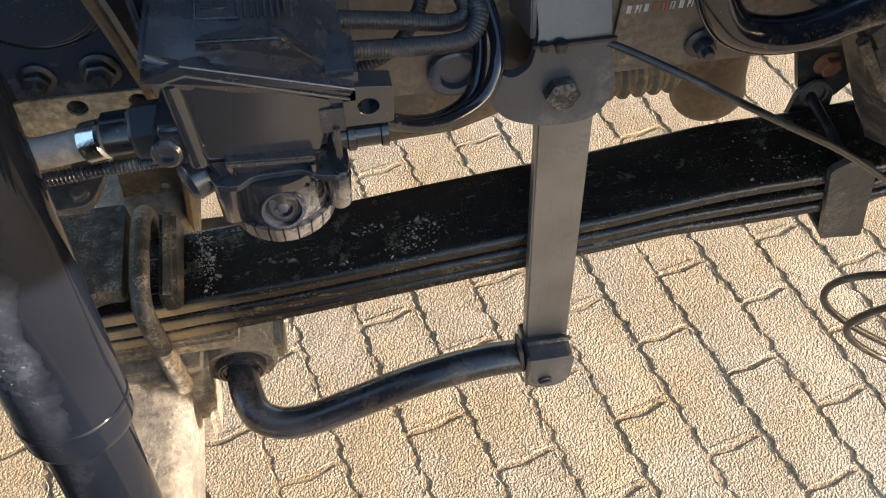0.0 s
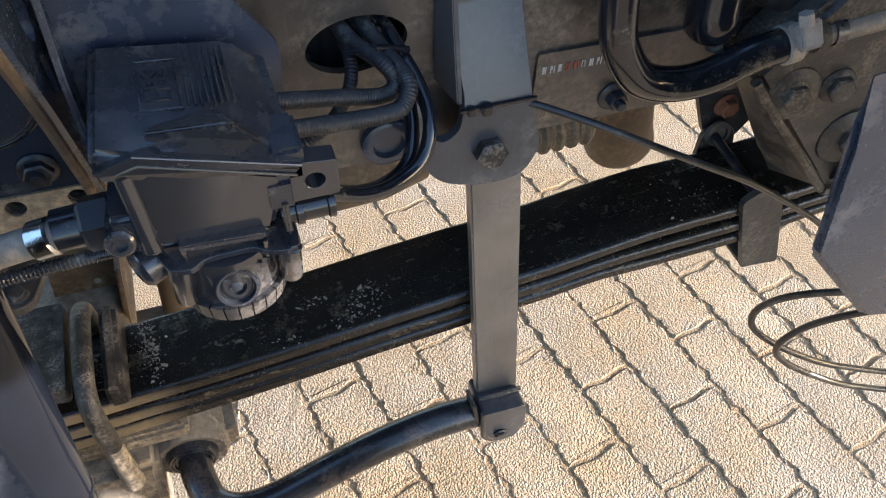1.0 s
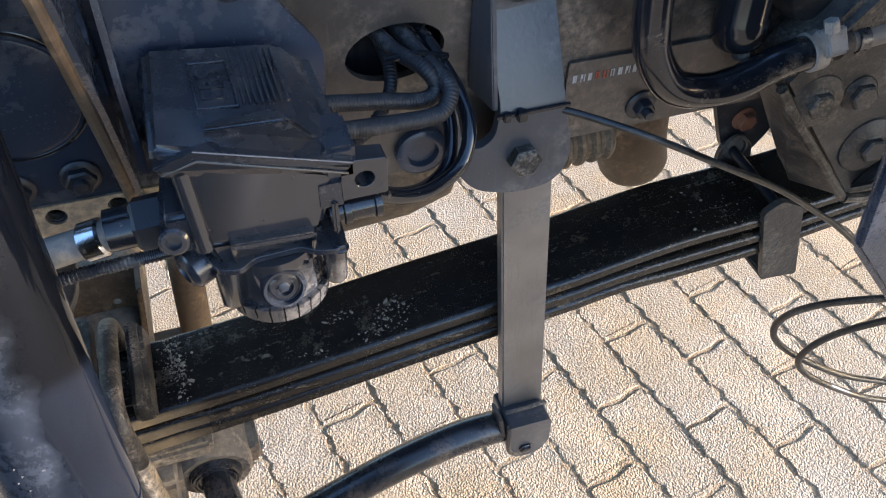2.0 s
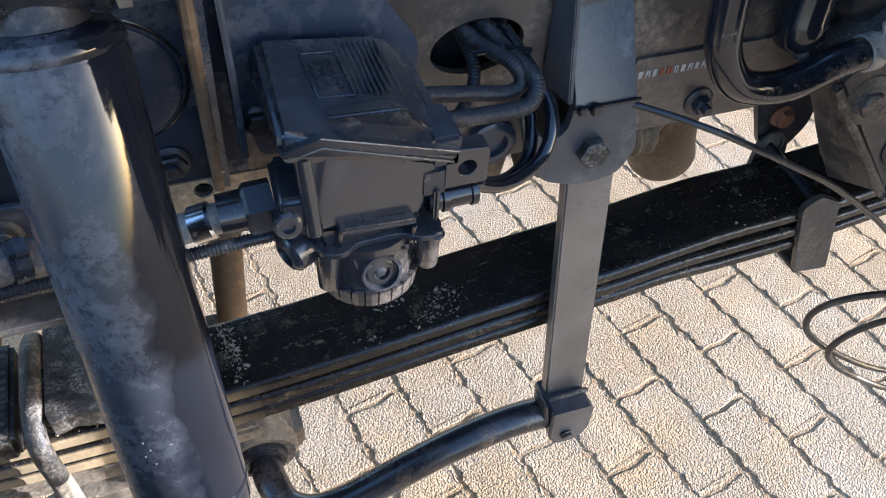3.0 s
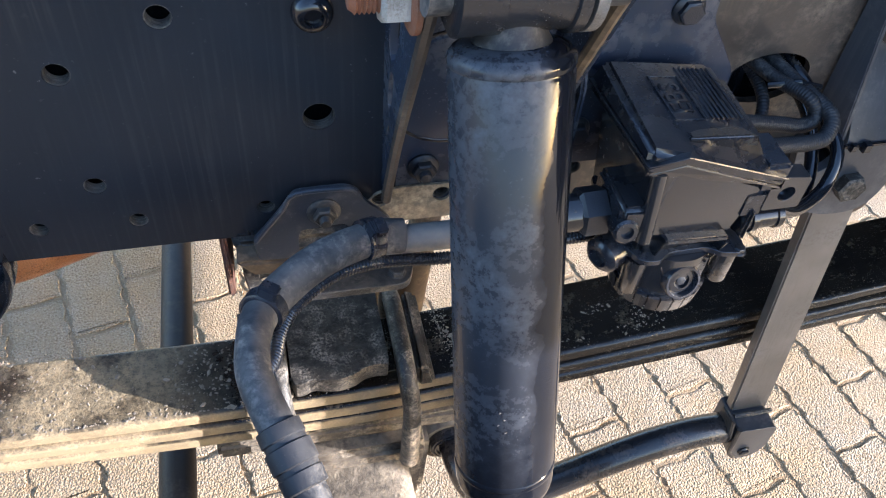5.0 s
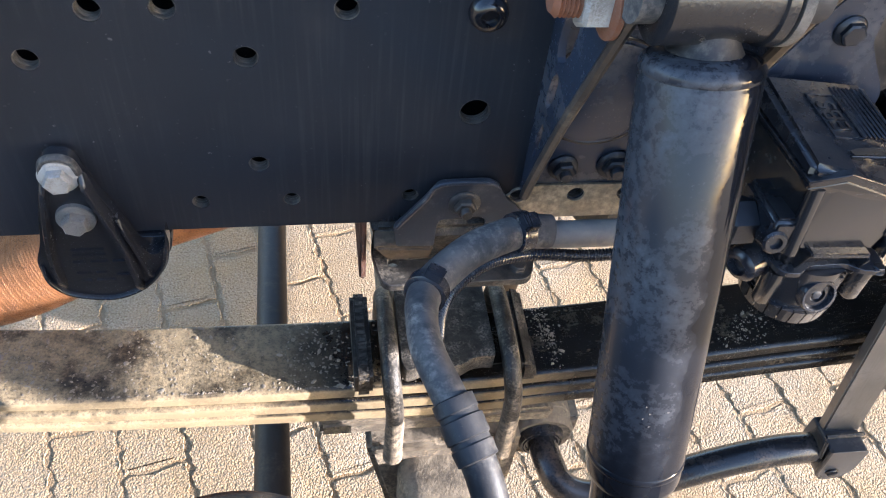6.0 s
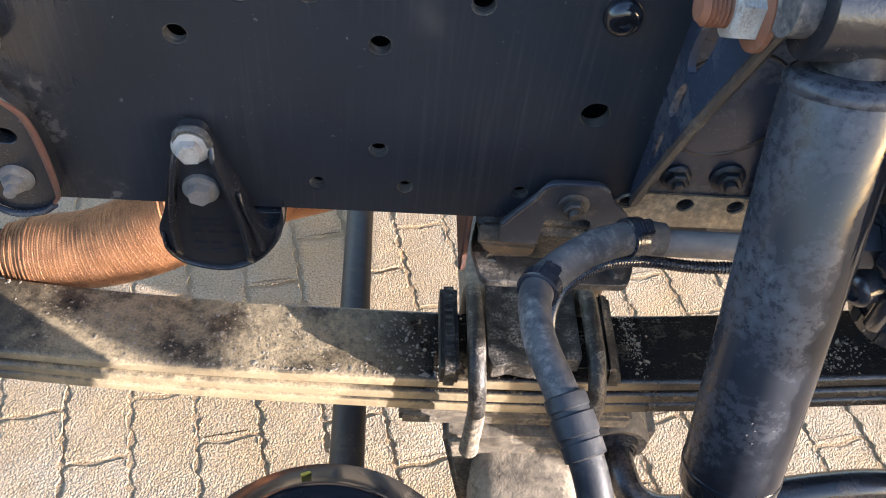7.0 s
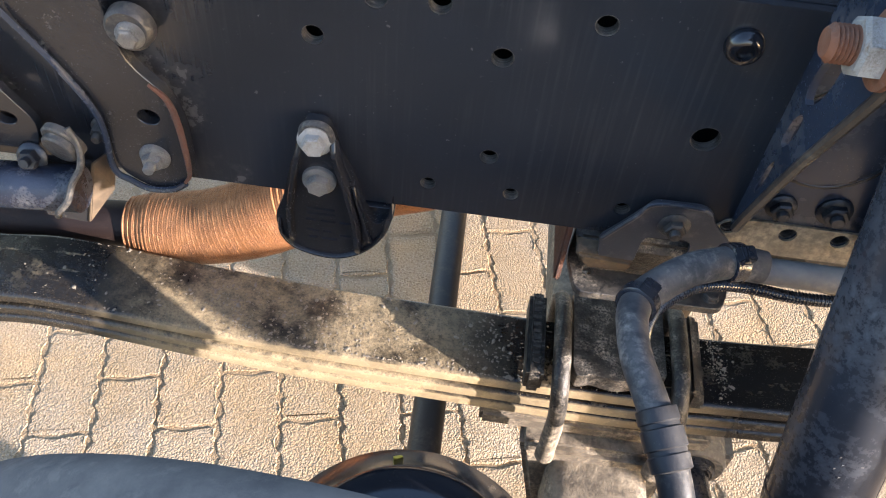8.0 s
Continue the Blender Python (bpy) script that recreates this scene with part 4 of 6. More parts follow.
# ---- brake modulator ----
def build_modulator():
    t = thing("brake_modulator", (0.3338, -0.1118, 0.8876), "black plastic and cast brake modulator with a ribbed lid", "brake modulator")
    lid = part("lid", hull_bm([(0.270, -0.1664, 1.0640), (0.2970, -0.1705, 1.0760), (0.3972, -0.1622, 1.0330), (0.3910, -0.0500, 1.0440), (0.2687, -0.0459, 1.0560),
                               (0.272, -0.1620, 1.0775), (0.2960, -0.1640, 1.0752), (0.3600, -0.1380, 1.0640), (0.3884, -0.1450, 1.0410), (0.3700, -0.0500, 1.0660), (0.2775, -0.0479, 1.0757)], 0.0045, 3), M_PLASTIC, t, "black lid with raised lettering and ribs")
    # flange and rim under the lid
    part("lid_rim", hull_bm([(0.2740, -0.1643, 1.0540), (0.2985, -0.1690, 1.0672), (0.3945, -0.1602, 1.0238), (0.3875, -0.0500, 1.0380), (0.2722, -0.0479, 1.0457),
                             (0.2725, -0.1660, 1.0600), (0.2975, -0.1710, 1.0724), (0.3985, -0.1622, 1.0300), (0.391, -0.0500, 1.0420), (0.2710, -0.0470, 1.0500)], 0.0015), M_PLASTIC, lid)
    part("lid_seam", hull_bm([(0.2712, -0.1672, 1.0620), (0.2968, -0.1722, 1.0745), (0.3992, -0.1632, 1.0320), (0.3935, -0.0500, 1.0440), (0.2700, -0.0465, 1.0540),
                              (0.2712, -0.1672, 1.0645), (0.2968, -0.1722, 1.0770), (0.3992, -0.1632, 1.0345), (0.3935, -0.0500, 1.0460), (0.2700, -0.0465, 1.0560)], 0.0008), M_PLASTIC, lid)
    part("facet", hull_bm([(0.303, -0.1560, 1.0800), (0.359, -0.1590, 1.0790), (0.384, -0.1480, 1.0430), (0.303, -0.150, 1.0700), (0.352, -0.1380, 1.0740), (0.378, -0.1330, 1.0430), (0.31, -0.135, 1.07)], 0.004, 3), M_PLASTIC, lid, "raised wedge on the lid")
    for line in ([(0.2700, -0.0485, 1.0560), (0.2722, -0.1662, 1.0640), (0.2968, -0.1720, 1.0765), (0.3985, -0.1632, 1.0342)],
                 [(0.2750, -0.1640, 1.0560), (0.2980, -0.1700, 1.0672), (0.3950, -0.1612, 1.0240)]):
        part("lid_ridge", sweep_bm(line, 0.0012, 8), M_PLASTIC, lid)
    part("corner_block", box_bm((0.3780, -0.1600, 1.0180), (0.4020, -0.1180, 1.0460), 0.003), M_PLASTIC, lid)
    for k in range(8):
        x = 0.3350 + 0.0042 * k
        part("rib", sweep_bm([(x, -0.060, 1.0758 - 0.105 * (x - 0.2775)), (x + 0.001, -0.125, 1.0762 - 0.107 * (x - 0.2775))], 0.0011, 6), M_PLASTIC, lid, "", 60)
    part("body", hull_bm([(0.2830, -0.1600, 1.0530), (0.2985, -0.1654, 1.0659), (0.3886, -0.1571, 1.0243), (0.3822, -0.0500, 1.0380), (0.2828, -0.0500, 1.0480),
                          (0.2850, -0.1660, 0.9860), (0.3740, -0.1571, 0.9703), (0.3734, -0.0552, 0.9488), (0.2916, -0.0552, 0.9488)], 0.005, 3), M_VALVE, t, "dusty black valve body")
    part("corner_post", sweep_bm([(0.2860, -0.1600, 1.054), (0.2890, -0.1650, 0.985)], 0.0065, 12), M_VALVE, t)
    part("front_ledge", hull_bm([(0.3060, -0.1730, 0.9835), (0.3660, -0.1680, 0.9740), (0.3060, -0.1560, 0.9800), (0.3660, -0.1500, 0.9700), (0.3060, -0.1720, 0.9885), (0.3660, -0.1670, 0.9790), (0.3060, -0.1560, 0.9870), (0.3660, -0.1500, 0.9760)], 0.0012), M_PLASTIC, t, "thin ledge across the body")
    for x, z in ((0.3075, 0.9825), (0.3645, 0.9735)):
        part("ledge_cheek", hull_bm([(x - 0.0015, -0.1700, z), (x + 0.0015, -0.1700, z), (x - 0.0015, -0.150, z), (x + 0.0015, -0.150, z), (x - 0.0015, -0.1610, z - 0.028), (x + 0.0015, -0.1610, z - 0.028), (x - 0.0015, -0.150, z - 0.028), (x + 0.0015, -0.150, z - 0.028)], 0.0008), M_VALVE, t)
    part("lower_body", hull_bm([(0.2880, -0.1630, 0.9860), (0.3740, -0.1540, 0.9700), (0.2898, -0.0552, 0.9700), (0.3761, -0.0552, 0.9600), (0.2960, -0.1560, 0.9480), (0.3740, -0.1520, 0.9470), (0.2960, -0.0603, 0.9400), (0.3740, -0.0603, 0.9400)], 0.005, 3), M_VALVE, t)
    flange = rounded([(0.2860, 0.060, 0.01), (0.2860, 0.146, 0.006), (0.2935, 0.1665, 0.006), (0.3100, 0.1690, 0.004), (0.3200, 0.1610, 0.006), (0.3560, 0.1600, 0.006), (0.3660, 0.1680, 0.005), (0.3840, 0.1710, 0.006), (0.3900, 0.1600, 0.006), (0.3880, 0.060, 0.01)], 0.005, 3)
    part("mounting_flange", plate_bm([(x, -y) for x, y in flange][::-1], (), 0.0055, Matrix.Translation((0, 0, 0.9540)) @ Matrix.Rotation(radians(90), 4, "X") @ Matrix.Diagonal((1, 1, -1, 1)), 0.0012), M_PLASTIC, t, "wavy-edged flange between the housing halves")
    c = Vector((0.3360, -0.1320, 0.8930))
    up = Vector((0.0, 0.02, 1.0)).normalized()
    part("exhaust_housing", lathe_bm([(0.016, 0.0), (0.016, 0.0385), (0.022, 0.0392), (0.030, 0.0385), (0.045, 0.0375), (0.060, 0.0375)], c, up, 44), M_VALVE, t, "round lower housing")
    silencer = part("silencer", lathe_bm([(0.0, 0.0), (0.0, 0.0355), (0.003, 0.0395), (0.017, 0.0400), (0.017, 0.0)], c, up, 44), M_PLASTIC, t, "round ribbed exhaust silencer")
    tooth = [(r * math.cos(a), r * math.sin(a)) for r, aa in ((0.0385, (-0.115, 0.0, 0.115)), (0.0432, (0.115, 0.0, -0.115))) for a in aa]
    for k in range(24):
        bm = plate_bm(tooth, (), 0.0165, Matrix.Translation(c + up * 0.0005) @ Matrix.Rotation(2 * math.pi * (k + 0.3) / 24, 4, "Z") @ Matrix.Rotation(radians(90), 4, "X") @ Matrix.Diagonal((1, 1, -1, 1)), 0)
        for v in bm.verts:
            q = v.co - c
            if q.z < 0.004:
                v.co = c + Vector((q.x * 0.955, q.y * 0.955, q.z))
        part("silencer_rib", bm, M_VALVE, silencer, "", 0)
    pax = Vector((0.04, -0.93, 0.30)).normalized()
    pc = Vector((0.3373, -0.1735, 0.9315))
    part("boss_block", hull_bm([(0.312, -0.163, 0.9480), (0.364, -0.163, 0.9480), (0.312, -0.11, 0.9480), (0.364, -0.11, 0.9480), (0.318, -0.1690, 0.9180), (0.358, -0.1690, 0.9180), (0.318, -0.12, 0.9120), (0.358, -0.12, 0.9120)], 0.004), M_VALVE, t, "flat boss round the plug")
    part("plug_boss", lathe_bm([(-0.030, 0.0175), (-0.003, 0.0172), (0.0, 0.0158), (0.0, 0.0138), (-0.005, 0.0130), (-0.0075, 0.0)], pc, pax, 32), M_PLASTIC, t)
    plug = part("plug", lathe_bm([(-0.0075, 0.0122), (-0.0035, 0.0118), (-0.003, 0.0105), (-0.003, 0.0072), (-0.0060, 0.0068), (-0.0060, 0.0)], pc, pax, 24), M_HOSE_GLOSS, t, "black screw plug with a sunken hexagon")
    part("plug_hex", hex_bm(pc - pax * 0.006, pax, 0.008, 0.0025), M_BLACK_BOLT, plug)
    for x, y, z0, r, lab in ((0.3800, -0.1570, 0.9120, 0.0100, "round spout under the flange"), (0.2990, -0.1540, 0.9080, 0.0105, "round post under the flange")):
        part("spout", lathe_bm([(0.0, 0.0), (0.0, r * 0.62), (0.0015, r * 0.75), (0.003, r * 0.86), (0.040, r)], (x, y, z0), (0.02, 0.06, 1), 18), M_VALVE, t, lab)
    part("screw", hex_bm((0.3840, -0.1650, 0.9545), (0, 0, 1), 0.009, 0.006, 0.0065, 0.0015), M_BLACK_BOLT, t)
    # lug with a hole
    part("lug", plate_bm(rounded([(0.390, 0.997), (0.424, 0.997), (0.424, 1.030), (0.390, 1.034)], 0.003), [ring_pts(0.407, 1.014, 0.0075, n=14)], 0.016, at_y(-0.160)), M_VALVE, t, "lug with a round hole")
    part("lug_rib", box_bm((0.3708, -0.1592, 0.9900), (0.3934, -0.0809, 1.0178), 0.003), M_PLASTIC, t)
    # ports
    part("port_block", hull_bm([(0.2640, -0.1640, 1.0198), (0.2951, -0.1660, 1.0203), (0.2680, -0.1015, 1.0110), (0.2951, -0.1015, 1.0110), (0.2640, -0.1640, 0.9850), (0.2951, -0.1670, 0.9800), (0.2700, -0.1015, 0.9610), (0.2951, -0.1015, 0.9610)], 0.005, 3), M_PLASTIC, t)
    part("union_nut", hex_bm((0.2660, -0.1303, 0.9885), (-1, 0, -0.04), 0.036, 0.022, 0.0), M_BLACK_BOLT, t, "black union nut")
    part("port", lathe_bm([(0, 0.016), (0.034, 0.0155)], (0.2600, -0.1303, 0.9885), (-1, 0, -0.04), 24), M_HOSE_GLOSS, t)
    part("ring_port", lathe_bm([(-0.012, 0.0105), (0.003, 0.0105), (0.005, 0.0085), (0.005, 0.0055), (0.001, 0.005), (0.001, 0.0)], (0.2705, -0.1645, 0.9985), (-0.1, -1, 0.3), 20), M_PLASTIC, t)
    part("side_port", lathe_bm([(-0.03, 0.017), (0.002, 0.0165), (0.006, 0.013), (0.007, 0.009), (0.001, 0.008), (0.0, 0.0)], (0.2740, -0.1400, 0.9420), (-0.9, -0.45, -0.1), 24), M_PLASTIC, t)
    plugc = part("connector", lathe_bm([(0, 0.011), (0.010, 0.011), (0.011, 0.0130), (0.016, 0.0130), (0.017, 0.011), (0.034, 0.011), (0.035, 0.0125), (0.040, 0.0125), (0.040, 0)], (0.3800, -0.1480, 0.9780), (1, 0.02, 0.0), 24), M_HOSE_GLOSS, t, "black cable connector")
    part("latch", box_bm((0.3814, -0.1630, 0.9660), (0.3860, -0.1345, 0.9990), 0.002), M_VALVE, plugc)
    # lettering in a raised frame
    cu = bpy.data.curves.new("lettering", "FONT")
    cu.body, cu.size, cu.extrude, cu.align_x, cu.align_y = "EBS", 0.0250, 0.0010, "CENTER", "CENTER"
    tmp = bpy.data.objects.new("lettering", cu)
    scene.collection.objects.link(tmp)
    me = bpy.data.meshes.new_from_object(tmp.evaluated_get(bpy.context.evaluated_depsgraph_get()))
    bpy.data.objects.remove(tmp)
    bm = bmesh.new()
    bm.from_mesh(me)
    bpy.data.meshes.remove(me)
    slope = Matrix.Translation((0.3185, -0.1010, 1.0726)) @ Matrix.Rotation(radians(-0.6), 4, "X") @ Matrix.Rotation(radians(6), 4, "Y") @ Matrix.Rotation(radians(91), 4, "Z")
    bm.transform(slope)
    part("lettering", bm, M_VALVE, lid, "raised letters", 0)
    fr = [(-0.027, -0.0130), (0.027, -0.0130), (0.027, 0.0130), (-0.027, 0.0130), (-0.027, -0.0130)]
    part("letter_frame", sweep_bm([slope @ Vector((x, y, 0.0003)) for x, y in fr], 0.0011, 6, False), M_PLASTIC, lid)
    return t


build_modulator()


def build_modulator_bracket():
    t = thing("modulator_bracket", (0.32, -0.03, 0.92), "dark painted bracket plate holding the brake modulator to the rail", "bracket")
    part("plate", plate_bm(rounded([(0.258, 1.18, 0.003), (0.368, 1.18, 0.003), (0.372, 1.098, 0.006), (0.408, 1.045, 0.01), (0.405, 0.955), (0.272, 0.955), (0.258, 1.01)], 0.008), (), 0.007, at_y(-0.038)), M_BRACKET, t)
    part("spacer", box_bm((0.28, -0.032, 1.10), (0.35, -0.0005, 1.135), 0.003), M_BRACKET, t)
    part("side_wing", hull_bm([(0.254, -0.04, 1.16), (0.259, -0.04, 1.16), (0.254, -0.04, 0.97), (0.259, -0.04, 0.97), (0.254, -0.07, 1.06), (0.259, -0.07, 1.06), (0.254, -0.07, 0.98), (0.259, -0.07, 0.98)], 0.002), M_BRACKET, t)
    part("bolt", hex_bm((0.272, -0.038, 0.995), (0, -1, 0), 0.019, 0.012, 0.014, 0.003), M_BLACK_BOLT, t, "black flanged bolt")
    part("bolt", hex_bm((0.345, -0.038, 1.110), (0, -1, 0), 0.019, 0.010, 0.014, 0.003), M_BLACK_BOLT, t, "black flanged bolt")
    return t


build_modulator_bracket()

# ---- air pipe, hose and conduits ----
def clamp_ring(parent, path, i, r, width, material, name="hose_clamp", label=""):
    d = (path[min(i + 1, len(path) - 1)] - path[max(i - 1, 0)]).normalized()
    c = path[i]
    ob = part(name, lathe_bm([(-width / 2, r), (-width / 2 + 0.001, r + 0.0025), (width / 2 - 0.001, r + 0.0025), (width / 2, r)], c, d, 28), material, parent, label)
    u = d.orthogonal().normalized()
    u = (Vector((0, -0.4, 1)) - d * Vector((0, -0.4, 1)).dot(d)).normalized()
    w = d.cross(u)
    m = Matrix((w, u, d)).transposed().to_4x4()
    m.translation = c + u * (r + 0.004)
    part("clamp_lug", box_bm((-0.007, -0.004, -width * 0.45), (0.007, 0.006, width * 0.45), 0.0015, m), material, ob)
    return ob


def build_air_line():
    pipe = thing("air_pipe", (0.16, -0.11, 0.945), "grey dusty metal air pipe with a bright crimped end", "pipe")
    part("tube", sweep_bm([(0.236, -0.122, 0.978), (0.17, -0.112, 0.958), (0.080, -0.102, 0.948)], 0.0120, 20), M_PIPE, pipe)
    part("crimp", lathe_bm([(0, 0.0130), (0.002, 0.0150), (0.016, 0.0150), (0.018, 0.0130)], (0.205, -0.1175, 0.9685), (1, -0.15, 0.3), 24), M_CHROME, pipe, "bright metal crimp sleeve")
    hose = thing("air_hose", (0.02, -0.16, 0.95), "thick grey-black dusty rubber air hose with black clamps", "hose")
    path = smooth_path([(0.108, -0.103, 0.953), (0.085, -0.104, 0.956), (0.056, -0.117, 0.961), (0.030, -0.134, 0.965), (0.004, -0.158, 0.967), (-0.012, -0.182, 0.972), (-0.018, -0.214, 0.984), (-0.018, -0.247, 0.993), (-0.010, -0.277, 0.993), (0.0, -0.304, 0.985), (0.012, -0.338, 0.966), (0.020, -0.375, 0.93), (0.022, -0.40, 0.87), (0.022, -0.42, 0.78), (0.02, -0.42, 0.60)], 8)
    rad = [0.0146 - 0.0026 * min(1.0, max(0.0, (i - 34) / 14)) for i in range(len(path))]
    part("rubber", sweep_bm(path, rad, 24), M_RUBBER, hose, "dusty ribless rubber")
    clamp_ring(hose, path, 9, 0.0150, 0.012, M_PLASTIC, "hose_clamp", "black plastic clamp")
    clamp_ring(hose, path, 11, 0.0147, 0.004, M_PLASTIC, "hose_clamp", "thin black band")
    clamp_ring(hose, path, 38, 0.0146, 0.013, M_PLASTIC, "hose_clamp", "black plastic clamp")
    d = (path[74] - path[70]).normalized()
    part("sleeve", lathe_bm([(-0.022, 0.0118), (-0.021, 0.0146), (-0.012, 0.0148), (-0.011, 0.0137), (-0.008, 0.0137), (-0.007, 0.0153), (0.006, 0.0153), (0.007, 0.0138), (0.010, 0.0138), (0.011, 0.0147), (0.021, 0.0143), (0.022, 0.0118)], path[72], d, 28), M_CONDUIT, hose, "black ringed coupling sleeve")
    part("lower_hose", sweep_bm(path[74:], 0.0122, 20), M_CONDUIT, hose)
    con = thing("conduit", (0.14, -0.11, 0.925), "thin black corrugated cable conduit along the air pipe", "conduit")
    cpath = smooth_path([(0.30, -0.11, 0.935), (0.22, -0.112, 0.934), (0.15, -0.113, 0.930), (0.100, -0.114, 0.936), (0.075, -0.120, 0.942), (0.050, -0.131, 0.948), (0.028, -0.147, 0.950), (0.010, -0.167, 0.952), (0.0, -0.190, 0.956), (-0.006, -0.215, 0.962), (-0.016, -0.235, 0.970)], 8)
    part("corrugated_tube", sweep_bm(cpath, 0.0058, 12, True, (0.0032, 0.0008)), M_PLASTIC, con)


build_air_line()


def build_hose_bracket():
    t = thing("hose_bracket", (0.04, -0.014, 0.845), "dusty pressed steel bracket bolted under the rail edge", "bracket")
    out = rounded([(-0.012, 0.840, 0.003), (0.026, 0.838, 0.003), (0.027, 0.868, 0.004), (0.030, 0.876, 0.003), (0.070, 0.879, 0.003), (0.076, 0.874, 0.003), (0.078, 0.845, 0.003), (0.112, 0.842, 0.006), (0.120, 0.872, 0.012), (0.108, 0.888, 0.008), (0.090, 0.907, 0.006), (0.084, 0.922, 0.006), (0.072, 0.928, 0.006), (0.026, 0.927, 0.006), (0.014, 0.908, 0.006), (-0.004, 0.883, 0.008), (-0.016, 0.868, 0.006)], 0.006)
    part("plate", plate_bm(out, (), 0.005, at_y(-0.012), 0.0014), M_HOSE_BRACKET, t, "blue-black pressed plate with a notch")
    rim = [(-0.013, -0.013, 0.868), (-0.002, -0.013, 0.884), (0.014, -0.013, 0.906), (0.027, -0.013, 0.925), (0.072, -0.013, 0.926), (0.083, -0.013, 0.920)]
    part("rolled_edge", sweep_bm(smooth_path(rim, 4), 0.0024, 8), M_HOSE_BRACKET, t)
    part("bolt", hex_bm((0.052, -0.012, 0.899), (0, -1, 0), 0.019, 0.012, 0.016, 0.003, 0.005), M_CAST, t, "dusty flanged bolt")
    return t


build_hose_bracket()


def build_bump_stop():
    t = thing("bump_stop", (0.05, 0.05, 0.68), "dusty black rubber bump stop with a plate under the rail", "bump stop")
    part("mount", hull_bm([(-0.040, 0.012, 0.863), (0.12, 0.012, 0.863), (-0.040, 0.10, 0.863), (0.12, 0.10, 0.863), (-0.036, 0.0, 0.845), (0.12, 0.0, 0.845), (-0.020, 0.02, 0.776), (0.12, 0.02, 0.776), (-0.02, 0.10, 0.776), (0.12, 0.10, 0.776)], 0.008), M_CLAMP, t, "dark pitted mounting block")
    part("edge_plate", box_bm((-0.048, 0.004, 0.770), (-0.041, 0.095, 0.862), 0.002), M_RUST_DARK, t, "thin brown edge plate")
    part("lip", hull_bm([(-0.036, -0.012, 0.838), (0.026, -0.014, 0.836), (-0.034, 0.02, 0.846), (0.026, 0.02, 0.846), (-0.020, -0.010, 0.815), (0.024, -0.012, 0.818), (-0.020, 0.02, 0.815), (0.024, 0.02, 0.818)], 0.003), M_BROWN, t, "ledge caked with brown dirt")
    part("plate", plate_bm(rounded([(-0.024, -0.013), (0.139, -0.013), (0.150, 0.02), (0.150, 0.105), (-0.02, 0.105), (-0.034, 0.04)], 0.012), [ring_pts(-0.01, 0.02, 0.006)], 0.010, Matrix.Translation((0, 0.0, 0.768)) @ Matrix.Rotation(radians(90), 4, "X") @ Matrix.Diagonal((1, 1, -1, 1))), M_CAST, t, "dusty steel plate")
    part("bolt", hex_bm((0.128, 0.004, 0.776), (0, 0, 1), 0.015, 0.008, 0.011, 0.002), M_CAST, t, "dusty bolt")
    part("rubber", hull_bm([(0.02, 0.045, 0.757), (0.10, 0.045, 0.757), (0.02, 0.10, 0.757), (0.10, 0.10, 0.757), (0.035, 0.06, 0.725), (0.09, 0.06, 0.725), (0.035, 0.09, 0.725), (0.09, 0.09, 0.725)], 0.008, 3), M_CAST, t, "worn rubber block")
    return t


build_bump_stop()

